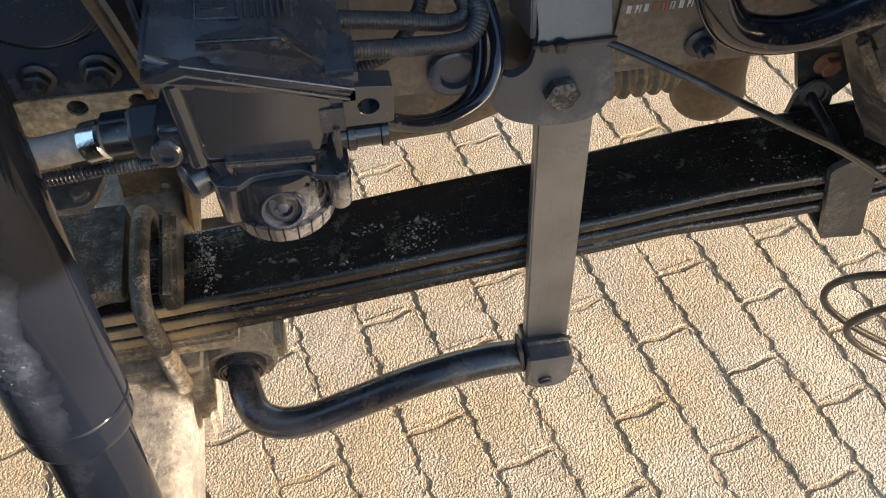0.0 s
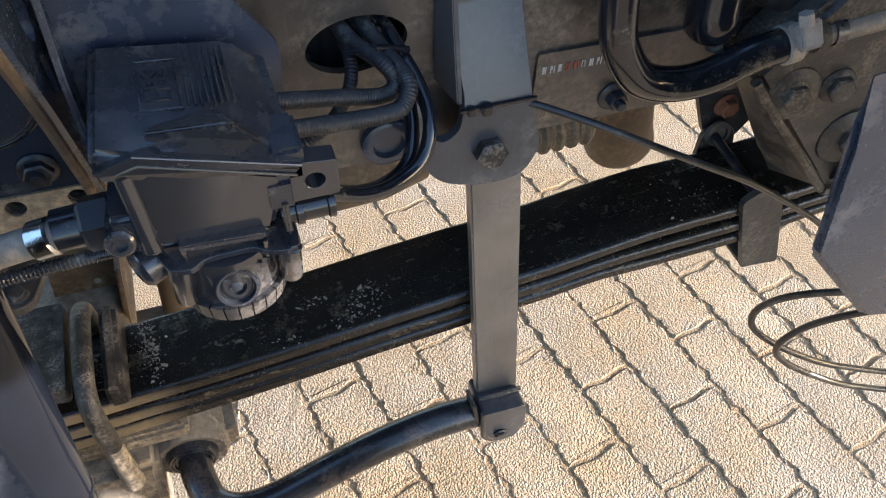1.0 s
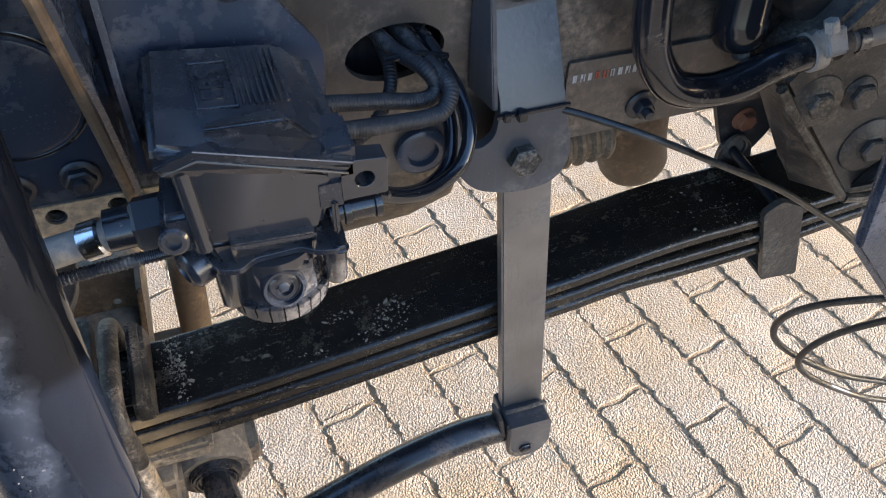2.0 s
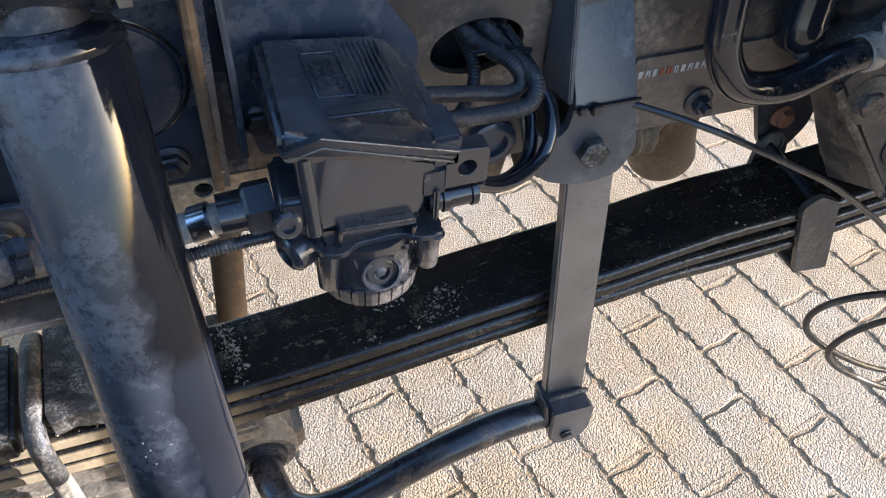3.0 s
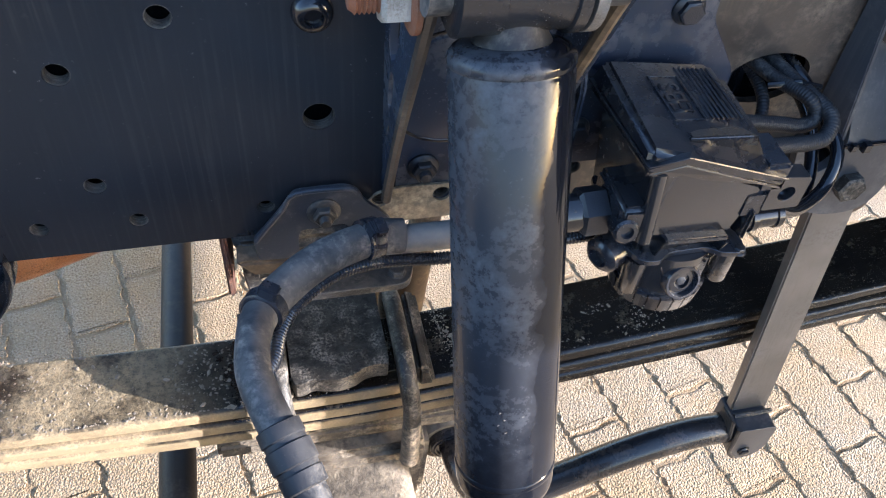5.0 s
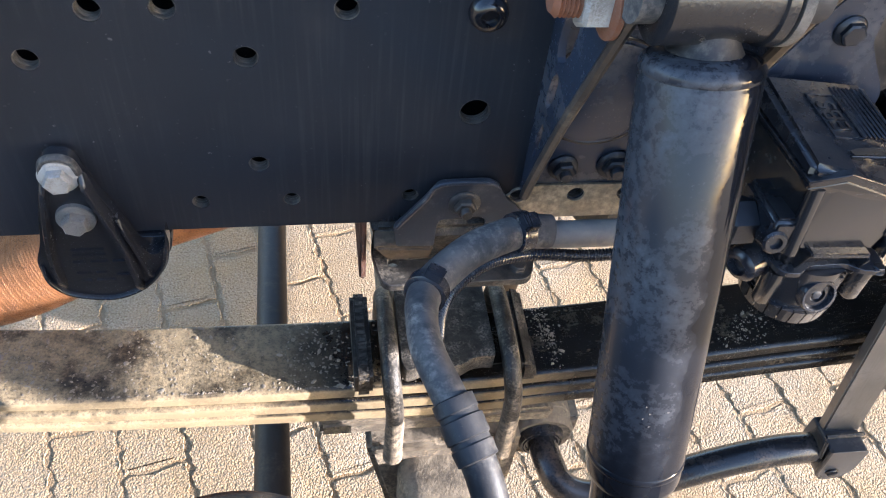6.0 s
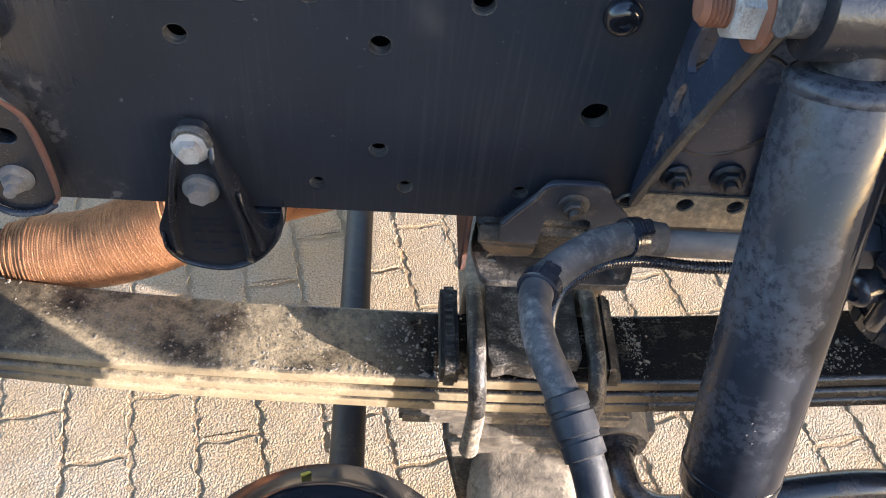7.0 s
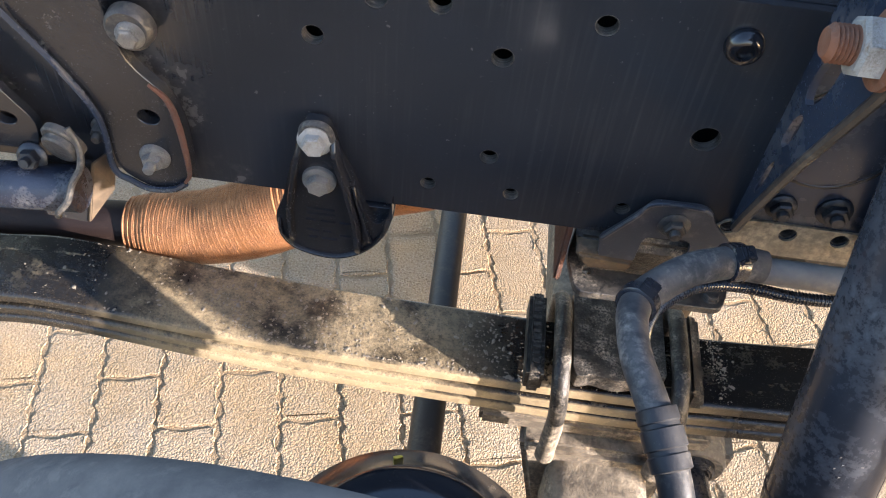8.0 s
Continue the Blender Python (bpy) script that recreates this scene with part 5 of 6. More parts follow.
# ---- cables to the modulator ----
def build_cables():
    specs = (
        ("cable_conduit", "black corrugated cable conduit from the rail hole to the modulator", 0.0070, (0.0026, 0.0004), [(0.460, 0.03, 1.016), (0.472, -0.015, 1.016), (0.487, -0.050, 1.018), (0.4935, -0.062, 1.006), (0.480, -0.067, 1.000), (0.445, -0.072, 1.010), (0.390, -0.080, 1.025)]),
        ("cable_conduit", "black corrugated cable conduit from the rail hole to the modulator", 0.0074, (0.0026, 0.0004), [(0.482, 0.03, 1.016), (0.492, -0.025, 1.014), (0.502, -0.068, 1.012), (0.494, -0.084, 1.001), (0.478, -0.088, 0.998), (0.448, -0.092, 1.002), (0.390, -0.10, 1.012)]),
        ("cable_conduit", "black corrugated cable conduit behind the modulator", 0.0060, (0.0032, 0.0007), [(0.467, 0.03, 1.008), (0.468, -0.012, 0.998), (0.460, -0.035, 0.985), (0.440, -0.05, 0.968), (0.415, -0.055, 0.955), (0.39, -0.05, 0.945)]),
        ("sensor_cable", "smooth glossy black cable looping from the rail hole", 0.0062, None, [(0.500, 0.03, 1.020), (0.509, -0.02, 1.006), (0.516, -0.055, 0.992), (0.516, -0.085, 0.978), (0.504, -0.102, 0.955), (0.476, -0.118, 0.950), (0.446, -0.132, 0.960), (0.412, -0.145, 0.985)]),
        ("sensor_cable", "smooth glossy black cable looping from the rail hole", 0.0062, None, [(0.490, 0.03, 1.018), (0.500, -0.02, 1.002), (0.506, -0.045, 0.985), (0.505, -0.070, 0.962), (0.494, -0.092, 0.945), (0.468, -0.112, 0.945), (0.44, -0.130, 0.962), (0.412, -0.145, 0.987)]),
    )
    for name, label, r, ridge, pts in specs:
        t = thing(name, pts[0], label, "cable")
        part("sheath", sweep_bm(smooth_path(pts, 8), r, 12, True, ridge), M_CONDUIT if ridge else M_HOSE_GLOSS, t)
    t = thing("cable_tie", (0.48, -0.03, 1.02), "black plastic cable tie round the conduits", "cable tie")
    part("strap", sweep_bm([(0.462, -0.024, 1.014), (0.485, -0.036, 1.024), (0.514, -0.030, 1.012)], 0.003, 8), M_HOSE_GLOSS, t)
    # thin line to the front, with two loops
    t = thing("thin_line", (0.64, -0.02, 0.94), "thin dusty black line running from the link bracket to the front", "cable")
    pts = [(0.605, -0.034, 0.944), (0.632, -0.054, 0.943), (0.665, -0.085, 0.942), (0.705, -0.108, 0.930), (0.776, -0.118, 0.890), (0.85, -0.120, 0.843), (0.923, -0.120, 0.786), (0.98, -0.12, 0.737), (1.10, -0.12, 0.62)]
    part("sheath", sweep_bm(smooth_path(pts, 8), 0.0036, 10), M_CABLE_DUSTY, t)
    for pts in ([(1.045, -0.295, 0.81), (1.02, -0.20, 0.70), (0.985, -0.135, 0.622), (0.966, -0.108, 0.565), (0.978, -0.11, 0.515), (1.05, -0.13, 0.455), (1.15, -0.15, 0.40), (1.30, -0.18, 0.37), (1.55, -0.2, 0.42), (1.82, -0.2, 0.60)],
                [(1.047, -0.302, 0.815), (1.055, -0.21, 0.67), (1.024, -0.155, 0.575), (1.004, -0.137, 0.515), (1.016, -0.137, 0.47), (1.08, -0.15, 0.415), (1.18, -0.17, 0.36), (1.32, -0.2, 0.34), (1.55, -0.22, 0.40), (1.82, -0.22, 0.58)]):
        t = thing("looped_line", pts[-1], "thin dusty brown-black line hanging in a loop over the paving", "cable", "looped lines")
        part("sheath", sweep_bm(smooth_path(pts, 8), 0.0048, 10), M_CABLE_DUSTY, t)


build_cables()

# ---- front end of the frame: coolant pipe, castings ----
def build_front():
    t = thing("coolant_hose", (0.75, -0.06, 0.945), "thick glossy black bent hose with a worm-drive clamp", "hose")
    path = smooth_path([(0.676, -0.06, 1.25), (0.680, -0.06, 1.12), (0.687, -0.06, 1.04), (0.698, -0.06, 0.997), (0.724, -0.06, 0.960), (0.760, -0.06, 0.944), (0.80, -0.06, 0.944), (0.845, -0.06, 0.960), (0.892, -0.06, 0.967)], 8)
    part("rubber", sweep_bm(path, 0.0170, 24), M_HOSE_GLOSS, t)
    clamp = clamp_ring(t, path, len(path) - 3, 0.0170, 0.016, M_PALE_BOLT, "worm_clamp", "bright worm-drive clamp")
    part("screw_housing", hull_bm([(0.872, -0.084, 0.972), (0.894, -0.084, 0.974), (0.872, -0.066, 0.990), (0.894, -0.066, 0.992), (0.872, -0.090, 0.980), (0.894, -0.090, 0.982), (0.872, -0.074, 1.000), (0.894, -0.074, 1.002)], 0.002), M_PALE_BOLT, clamp)
    part("screw_head", hex_bm((0.879, -0.074, 0.996), (-0.3, 0.25, 1), 0.013, 0.012), M_PALE_BOLT, clamp)
    part("metal_tube", sweep_bm([(0.885, -0.06, 0.966), (0.95, -0.06, 0.972), (1.10, -0.06, 0.985)], 0.0120, 20), M_PIPE, t, "grey metal tube")
    part("black_band", lathe_bm([(0, 0.0140), (0.012, 0.0140)], (0.925, -0.06, 0.970), (1, 0, 0.08), 24), M_PLASTIC, t)
    part("pipe_collar", lathe_bm([(0, 0.0125), (0.002, 0.0155), (0.014, 0.0155), (0.016, 0.0125)], (0.903, -0.06, 0.968), (1, 0, 0.08), 24), M_CAST, t)
    t = thing("vertical_pipe", (0.81, -0.02, 0.965), "short black upright pipe with a band in front of the rail", "pipe")
    part("tube", lathe_bm([(0, 0.022), (0.006, 0.026), (0.03, 0.026), (0.032, 0.0245), (0.22, 0.0245), (0.22, 0)], (0.815, -0.026, 0.968), (-0.10, 0.0, 1), 28), M_HOSE_GLOSS, t)
    part("plug", hex_bm((0.818, -0.034, 0.968), (0, -0.4, -1), 0.018, 0.014), M_CAST, t)
    t = thing("dark_knob", (0.885, 0.0, 1.01), "black rounded fitting on the rail", "fitting")
    part("knob", lathe_bm([(0, 0.03), (0.02, 0.032), (0.035, 0.026), (0.04, 0.0)], (0.885, 0.0, 1.010), (0, -1, 0), 28), M_BLACK_BOLT, t)
    # spring hanger casting
    t = thing("spring_hanger", (1.1, -0.02, 0.75), "grimy cast iron front spring hanger bolted to the rail", "spring hanger")
    part("casting", hull_bm([(0.850, -0.005, 0.935), (0.90, -0.005, 0.94), (0.852, -0.065, 0.935), (0.98, -0.005, 0.72), (1.005, -0.075, 0.745), (1.45, -0.075, 0.745), (1.45, -0.005, 0.72), (1.45, -0.06, 1.06), (0.96, -0.06, 1.05), (0.96, -0.005, 1.07), (1.45, -0.005, 1.08)], 0.008, 3), M_CAST, t, "grimy cast block with sloping edges")
    part("rib", hull_bm([(1.005, -0.07, 0.755), (1.03, -0.07, 0.755), (1.005, -0.10, 0.79), (1.03, -0.10, 0.79), (1.10, -0.07, 0.90), (1.14, -0.07, 0.89), (1.10, -0.09, 0.90), (1.14, -0.09, 0.89)], 0.006), M_CAST, t)
    part("edge_bead", sweep_bm(smooth_path([(0.855, -0.066, 0.930), (0.90, -0.070, 0.872), (0.95, -0.074, 0.812), (1.0, -0.078, 0.752)], 4), 0.006, 8), M_CLAMP, t, "rough cast edge")
    part("lower_bead", sweep_bm(smooth_path([(1.0, -0.080, 0.752), (1.04, -0.078, 0.742), (1.12, -0.078, 0.744), (1.30, -0.078, 0.746)], 4), 0.006, 8), M_CLAMP, t)
    part("boss", lathe_bm([(0, 0.036), (0.010, 0.034), (0.014, 0.028), (0.014, 0.0)], (1.002, -0.066, 0.828), (-0.1, -1, 0.1), 28), M_CAST, t)
    part("boss", lathe_bm([(0, 0.032), (0.008, 0.030), (0.010, 0.026), (0.010, 0.0)], (0.905, -0.062, 0.905), (-0.1, -1, 0.1), 28), M_CAST, t)
    for x, y, z in ((0.905, -0.068, 0.905), (1.002, -0.075, 0.828), (0.958, -0.068, 0.905), (1.07, -0.075, 0.86)):
        part("bolt", hex_bm((x, y, z), (-0.1, -1, 0.1), 0.026, 0.014, 0.020, 0.004), M_CAST, t, "grimy flanged bolt")
    part("hanger_plate", plate_bm(rounded([(0.922, 0.79, 0.01), (0.92, 0.862, 0.004), (1.02, 0.862, 0.004), (1.035, 0.72, 0.02), (1.005, 0.672, 0.03), (0.962, 0.690, 0.03)], 0.01), (), 0.010, at_y(0.094)), M_BLACK_BOLT, t, "black hanger plate behind the spring")
    part("bolt", hex_bm((0.978, 0.094, 0.745), (0, -1, 0), 0.023, 0.014, 0.017, 0.003), M_RUST, t, "rusty bolt")
    # near bracket at the bodywork
    t = thing("step_bracket", (0.80, -0.30, 0.86), "dark painted bracket plate under the cab step", "bracket")
    part("plate", hull_bm([(0.741, -0.300, 0.973), (0.718, -0.300, 1.084), (0.843, -0.300, 0.855), (1.05, -0.310, 0.80), (1.07, -0.31, 1.05), (0.741, -0.290, 0.973), (0.718, -0.285, 1.135), (0.843, -0.290, 0.855), (1.05, -0.295, 0.80), (1.07, -0.27, 1.15)], 0.006), M_BRACKET, t, "dark worn plate")
    part("arm", hull_bm([(0.75, -0.28, 1.09), (0.95, -0.28, 1.10), (0.75, -0.26, 1.14), (0.95, -0.26, 1.16), (0.76, -0.06, 1.54), (0.95, -0.06, 1.54), (0.76, -0.02, 1.54), (0.95, -0.02, 1.54)], 0.006), M_LINKBR, t)


build_front()


def build_behind():
    t = thing("transverse_bar", (-0.17, -0.3, 0.33), "dark steel track rod running across under the spring", "track rod")
    part("rod", sweep_bm([(-0.166, -0.36, 0.365), (-0.172, 0.0, 0.327), (-0.180, 0.5, 0.271), (-0.188, 1.2, 0.20)], 0.0265, 20), M_ROD, t, "dark brown-black rod tube")
    part("ball_joint", lathe_bm([(-0.03, 0.0), (-0.026, 0.022), (-0.01, 0.034), (0.012, 0.034), (0.03, 0.024), (0.034, 0.0)], (-0.166, -0.37, 0.365), (0, 0.2, 1), 28), M_CAST, t, "dusty ball joint")
    t = thing("oil_sump", (0.48, 0.24, 0.60), "brown dusty rounded sump behind the rail", "sump")
    part("shell", lathe_bm([(-0.22, 0.0), (-0.215, 0.05), (-0.19, 0.080), (-0.10, 0.095), (0.05, 0.095), (0.11, 0.082), (0.135, 0.05), (0.14, 0.0)], (0.485, 0.235, 0.690), (1, 0, 0.06), 32), M_BROWN, t)
    part("neck", box_bm((0.40, 0.17, 0.72), (0.50, 0.30, 0.87), 0.02), M_BROWN, t)
    t = thing("hanging_housing", (0.97, 0.3, 0.44), "brown dusty rounded housing hanging behind the rail", "housing")
    part("shell", sweep_bm(smooth_path([(0.945, 0.30, 0.87), (0.947, 0.30, 0.74), (0.952, 0.30, 0.62), (0.962, 0.30, 0.55), (0.975, 0.30, 0.505), (0.985, 0.30, 0.475)], 6), [0.058] * 25 + [0.056, 0.053, 0.048, 0.041, 0.030, 0.012], 28), M_BROWN, t)
    part("bracket_arm", box_bm((0.92, 0.07, 0.855), (1.0, 0.33, 0.872), 0.004), M_BROWN, t)
    t = thing("ribbed_boot", (0.75, 0.16, 0.70), "brown ribbed boot behind the rail", "boot")
    part("boot", sweep_bm([(0.62, 0.15, 0.712), (0.81, 0.15, 0.716)], 0.034, 24, True, (0.020, 0.005)), M_BROWN, t)
    part("arm", sweep_bm(smooth_path([(0.80, 0.15, 0.716), (0.86, 0.19, 0.73), (0.93, 0.28, 0.76)], 5), 0.020, 16), M_BROWN, t)


build_behind()


# ---- exhaust ----
def build_exhaust():
    t = thing("exhaust_pipe", (-0.5, 0.15, 0.54), "copper-coloured exhaust pipe with a banded flexible section", "exhaust pipe")
    part("dark_pipe", sweep_bm(smooth_path([(-1.9, 0.16, 0.53), (-1.2, 0.16, 0.545), (-0.82, 0.156, 0.570), (-0.62, 0.158, 0.588)], 6), 0.033, 28), M_EXHAUST, t, "dark rusty pipe")
    path = smooth_path([(-0.630, 0.158, 0.587), (-0.58, 0.160, 0.590), (-0.52, 0.161, 0.599), (-0.46, 0.165, 0.621), (-0.40, 0.172, 0.652), (-0.35, 0.178, 0.676)], 8)
    n = len(path)
    rad = []
    for i in range(n):
        s = i / (n - 1)
        rad.append(0.039 + 0.009 * min(1, s / 0.14) + 0.010 * min(1, s / 0.7) - 0.018 * max(0, (s - 0.8) / 0.2))
    fine = []
    for i in range(n - 1):
        for k in range(6):
            fine.append(path[i].lerp(path[i + 1], k / 6))
    frad = [rad[min(n - 1, i // 6)] - (0.00045 if i % 3 == 0 else 0) + (0.0016 if i in (2, 3, 9, 10, 16, 17) else 0) for i in range(len(fine))]
    wrap = sweep_bm(fine, frad, 48)
    part("flexible_section", wrap, M_COPPER, t, "copper-brown banded flexible section")
    part("outlet_pipe", sweep_bm(smooth_path([(-0.36, 0.177, 0.672), (-0.30, 0.18, 0.682), (-0.24, 0.19, 0.695), (-0.18, 0.20, 0.71), (-0.05, 0.22, 0.745)], 8), 0.032, 24), M_COPPER, t, "copper-brown pipe")
    return t


build_exhaust()


def build_exhaust_hanger():
    t = thing("cast_hanger", (-0.30, -0.015, 0.79), "black cast hanger bracket with two zinc bolts on the rail", "bracket")
    y = -0.018
    out = rounded([(-0.322, 0.950, 0.02), (-0.318, 0.978, 0.016), (-0.292, 0.978, 0.016), (-0.285, 0.945, 0.02), (-0.270, 0.905, 0.02), (-0.259, 0.866, 0.01), (-0.250, 0.850, 0.01), (-0.242, 0.850, 0.008), (-0.234, 0.862, 0.01), (-0.231, 0.884, 0.004), (-0.2295, 0.862, 0.01), (-0.236, 0.832, 0.02), (-0.258, 0.802, 0.02), (-0.294, 0.785, 0.03), (-0.332, 0.791, 0.02), (-0.352, 0.815, 0.02), (-0.354, 0.845, 0.01), (-0.343, 0.872, 0.02), (-0.335, 0.912, 0.02)], 0.01, 5)
    part("casting", plate_bm(out, (), 0.012, at_y(y), 0.002), M_HANGER, t, "black cast plate with raised marks")
    part("cup", plate_bm(rounded([(-0.268, 0.862), (-0.229, 0.862), (-0.231, 0.845, 0.01), (-0.242, 0.824, 0.02), (-0.262, 0.812, 0.02)], 0.004), (), 0.016, at_y(y + 0.012), 0.002), M_HANGER, t, "hollow behind the rib")

    def ridge(points, w, h, label="", material=M_HANGER):
        """A raised wall along a line on the plate, w wide and h proud."""
        pts = smooth_path([(x, 0.0, z) for x, z in points], 5)
        bm = bmesh.new()
        rows = []
        for i, q in enumerate(pts):
            d = (pts[min(i + 1, len(pts) - 1)] - pts[max(i - 1, 0)]).normalized()
            n = Vector((d.z, 0, -d.x)) * w / 2
            f = min(1.0, 0.35 + i / 3.0, 0.35 + (len(pts) - 1 - i) / 3.0)
            rows.append([bm.verts.new(Vector((q.x, y, q.z)) + n * a + Vector((0, -h * b * f + 0.001, 0))) for a, b in ((1.25, 0), (0.95, 0.75), (0.5, 1.0), (-0.5, 1.0), (-0.95, 0.75), (-1.25, 0))])
        for a, b in zip(rows, rows[1:]):
            for k in range(5):
                bm.faces.new((a[k], a[k + 1], b[k + 1], b[k]))
        bm.faces.new(rows[0])
        bm.faces.new(rows[-1])
        bmesh.ops.recalc_face_normals(bm, faces=bm.faces)
        part("rib", bm, material, t, label, 50)

    ridge([(-0.289, 0.958), (-0.284, 0.930), (-0.278, 0.905), (-0.270, 0.865), (-0.267, 0.835), (-0.266, 0.800)], 0.007, 0.012, "tall cast rib")
    ridge([(-0.270, 0.900), (-0.262, 0.868), (-0.256, 0.840), (-0.252, 0.818)], 0.004, 0.008)
    ridge([(-0.321, 0.950), (-0.328, 0.915), (-0.335, 0.875), (-0.338, 0.840), (-0.337, 0.808)], 0.006, 0.009, "tall cast rib")
    ridge([(-0.321, 0.948), (-0.317, 0.970), (-0.305, 0.976), (-0.293, 0.971), (-0.288, 0.950)], 0.005, 0.006, "worn pale rim", M_CAST)
    ridge([(-0.350, 0.840), (-0.348, 0.815), (-0.331, 0.796), (-0.294, 0.789), (-0.262, 0.804), (-0.241, 0.832), (-0.234, 0.858)], 0.004, 0.005, "smooth bottom rim")
    for x, z, mm in ((-0.3060, 0.9560, M_PALE_BOLT), (-0.3040, 0.9040, M_ZINC)):
        part("bolt", join_bm(lathe_bm([(0, 0.0175), (0.004, 0.017), (0.006, 0.014)], (x, y, z), (0, -1, 0), 24), hex_bm((x, y, z), (0.06, -1, 0.05), 0.021, 0.015, 0.0, 0.004, turn=0.1 + 9 * z)), mm, t, "pale zinc-plated flanged bolt")
    for z, x0, ws in ((0.852, -0.320, (0.030,)), (0.8595, -0.320, (0.030,)), (0.842, -0.322, (0.012, 0.016)), (0.842, -0.286, (0.018,)), (0.826, -0.322, (0.014, 0.010)), (0.822, -0.286, (0.012,)), (0.815, -0.320, (0.010, 0.018))):
        x = x0
        for w in ws:
            part("raised_bar", box_bm((x, y - 0.0016, z - 0.0018), (x + w, y + 0.0005, z + 0.0018), 0.0006), M_HANGER, t, "", 0)
            x += w + 0.004
    return t


build_exhaust_hanger()


def build_left_brackets():
    t = thing("rear_hanger_bracket", (-0.47, -0.02, 0.865), "black cast bracket with rusty edge and zinc bolts on the rail", "bracket")
    out = rounded([(-0.480, 1.14), (-0.482, 1.075, 0.01), (-0.474, 1.022, 0.02), (-0.440, 0.987, 0.02), (-0.432, 0.95), (-0.432, 0.895, 0.02), (-0.450, 0.867, 0.02), (-0.480, 0.863, 0.02), (-0.512, 0.885, 0.02), (-0.510, 0.950, 0.02), (-0.535, 1.008, 0.02), (-0.57, 1.06, 0.02), (-0.565, 1.14)], 0.012)
    part("casting", plate_bm(out, [ring_pts(-0.465, 0.960, 0.011, 0.009, 16)], 0.014, at_y(-0.022), 0.003), M_HANGER, t, "black cast plate")
    edge = [(-0.455, -0.026, 1.003), (-0.440, -0.026, 0.986), (-0.4345, -0.026, 0.950), (-0.4345, -0.026, 0.897), (-0.441, -0.026, 0.882)]
    part("raised_edge", sweep_bm(smooth_path(edge, 5), [0.0018 + 0.0016 * math.sin(math.pi * min(1.0, k / 18)) for k in range(len(smooth_path(edge, 5)))], 8), M_RUST_DARK, t, "rusty raised edge")
    edge = [(-0.573, -0.026, 1.065), (-0.537, -0.026, 1.010), (-0.5125, -0.026, 0.955), (-0.5135, -0.026, 0.890), (-0.498, -0.026, 0.875), (-0.480, -0.026, 0.866), (-0.455, -0.026, 0.870), (-0.441, -0.026, 0.880)]
    part("raised_edge", sweep_bm(smooth_path(edge, 5), 0.0034, 8), M_BRACKET, t)
    part("boss", lathe_bm([(0, 0.022), (0.010, 0.021), (0.013, 0.018), (0.013, 0.0)], (-0.462, -0.014, 1.058), (0, -1, 0), 28), M_CAST, t, "dusty round boss")
    part("bolt", hex_bm((-0.459, -0.027, 1.056), (0, -1, 0), 0.017, 0.010, 0.013, 0.004), M_ZINC, t, "zinc-plated flanged bolt")
    part("bolt", hex_bm((-0.468, -0.022, 0.910), (0, -1, 0), 0.018, 0.014, 0.0155, 0.004, 0.008, 0.8), M_ZINC, t, "zinc-plated nut with stud end")
    part("nut", hex_bm((-0.526, -0.002, 0.921), (0, -1, 0), 0.016, 0.014, 0.012, 0.003, 0.006), M_CAST, t, "dusty nut")
    t = thing("side_bracket", (-0.60, -0.04, 0.85), "black bracket with a blue-black tube clamped below the rail edge", "bracket")
    out = rounded([(-0.70, 1.05), (-0.64, 1.05), (-0.572, 0.945), (-0.58, 0.91), (-0.70, 0.905)], 0.01)
    part("plate", plate_bm(out, [ring_pts(-0.602, 0.947, 0.011, 0.008, 14)], 0.010, at_y(-0.034), 0.002), M_HANGER, t)
    part("tube", sweep_bm([(-0.540, -0.05, 0.878), (-0.68, -0.055, 0.870), (-1.2, -0.07, 0.86)], 0.024, 24), M_SIDE_TUBE, t, "glossy blue-black tube")
    for k, r in enumerate((0.022, 0.018)):
        part("fitting_ring", lathe_bm([(0, r), (0.006, r), (0.008, r - 0.002), (0.008, 0.0)], (-0.545 - 0.002 * k, -0.038 - 0.006 * k, 0.935 - 0.004 * k), (-0.25, -1, -0.25), 24), M_CAST, t, "grimy ringed fitting")
    part("torn_rim", sweep_bm(smooth_path([(-0.560, -0.072, 0.858), (-0.552, -0.078, 0.872), (-0.541, -0.076, 0.886), (-0.536, -0.066, 0.902), (-0.527, -0.058, 0.918), (-0.527, -0.050, 0.938), (-0.535, -0.046, 0.955)], 5), 0.0035, 8), M_CAST, t, "torn pale rim at the tube end")
    part("bolt", hex_bm((-0.586, -0.040, 0.905), (0.1, -1, 0.4), 0.018, 0.014, 0.015, 0.003, 0.006), M_BLACK_BOLT, t, "dirty bolt")
    part("bolt", hex_bm((-0.632, -0.036, 0.922), (0, -1, 0.1), 0.017, 0.012, 0.014, 0.003), M_CAST, t, "dirty bolt")
    part("flap", hull_bm([(-0.613, -0.022, 0.815), (-0.612, -0.022, 0.797), (-0.567, -0.022, 0.793), (-0.540, -0.022, 0.888), (-0.60, -0.022, 0.888), (-0.613, -0.017, 0.815), (-0.612, -0.017, 0.797), (-0.567, -0.017, 0.793), (-0.540, -0.017, 0.888), (-0.60, -0.017, 0.888)], 0.0015), M_HANGER, t, "dark folded flap")
    part("flap_edge", hull_bm([(-0.566, -0.0225, 0.795), (-0.539, -0.0225, 0.888), (-0.562, 0.02, 0.815), (-0.532, 0.02, 0.878), (-0.536, 0.0, 0.830), (-0.563, -0.0225, 0.795), (-0.536, -0.0225, 0.888)], 0.001), M_BROWN, t, "dusty bent edge")
    return t


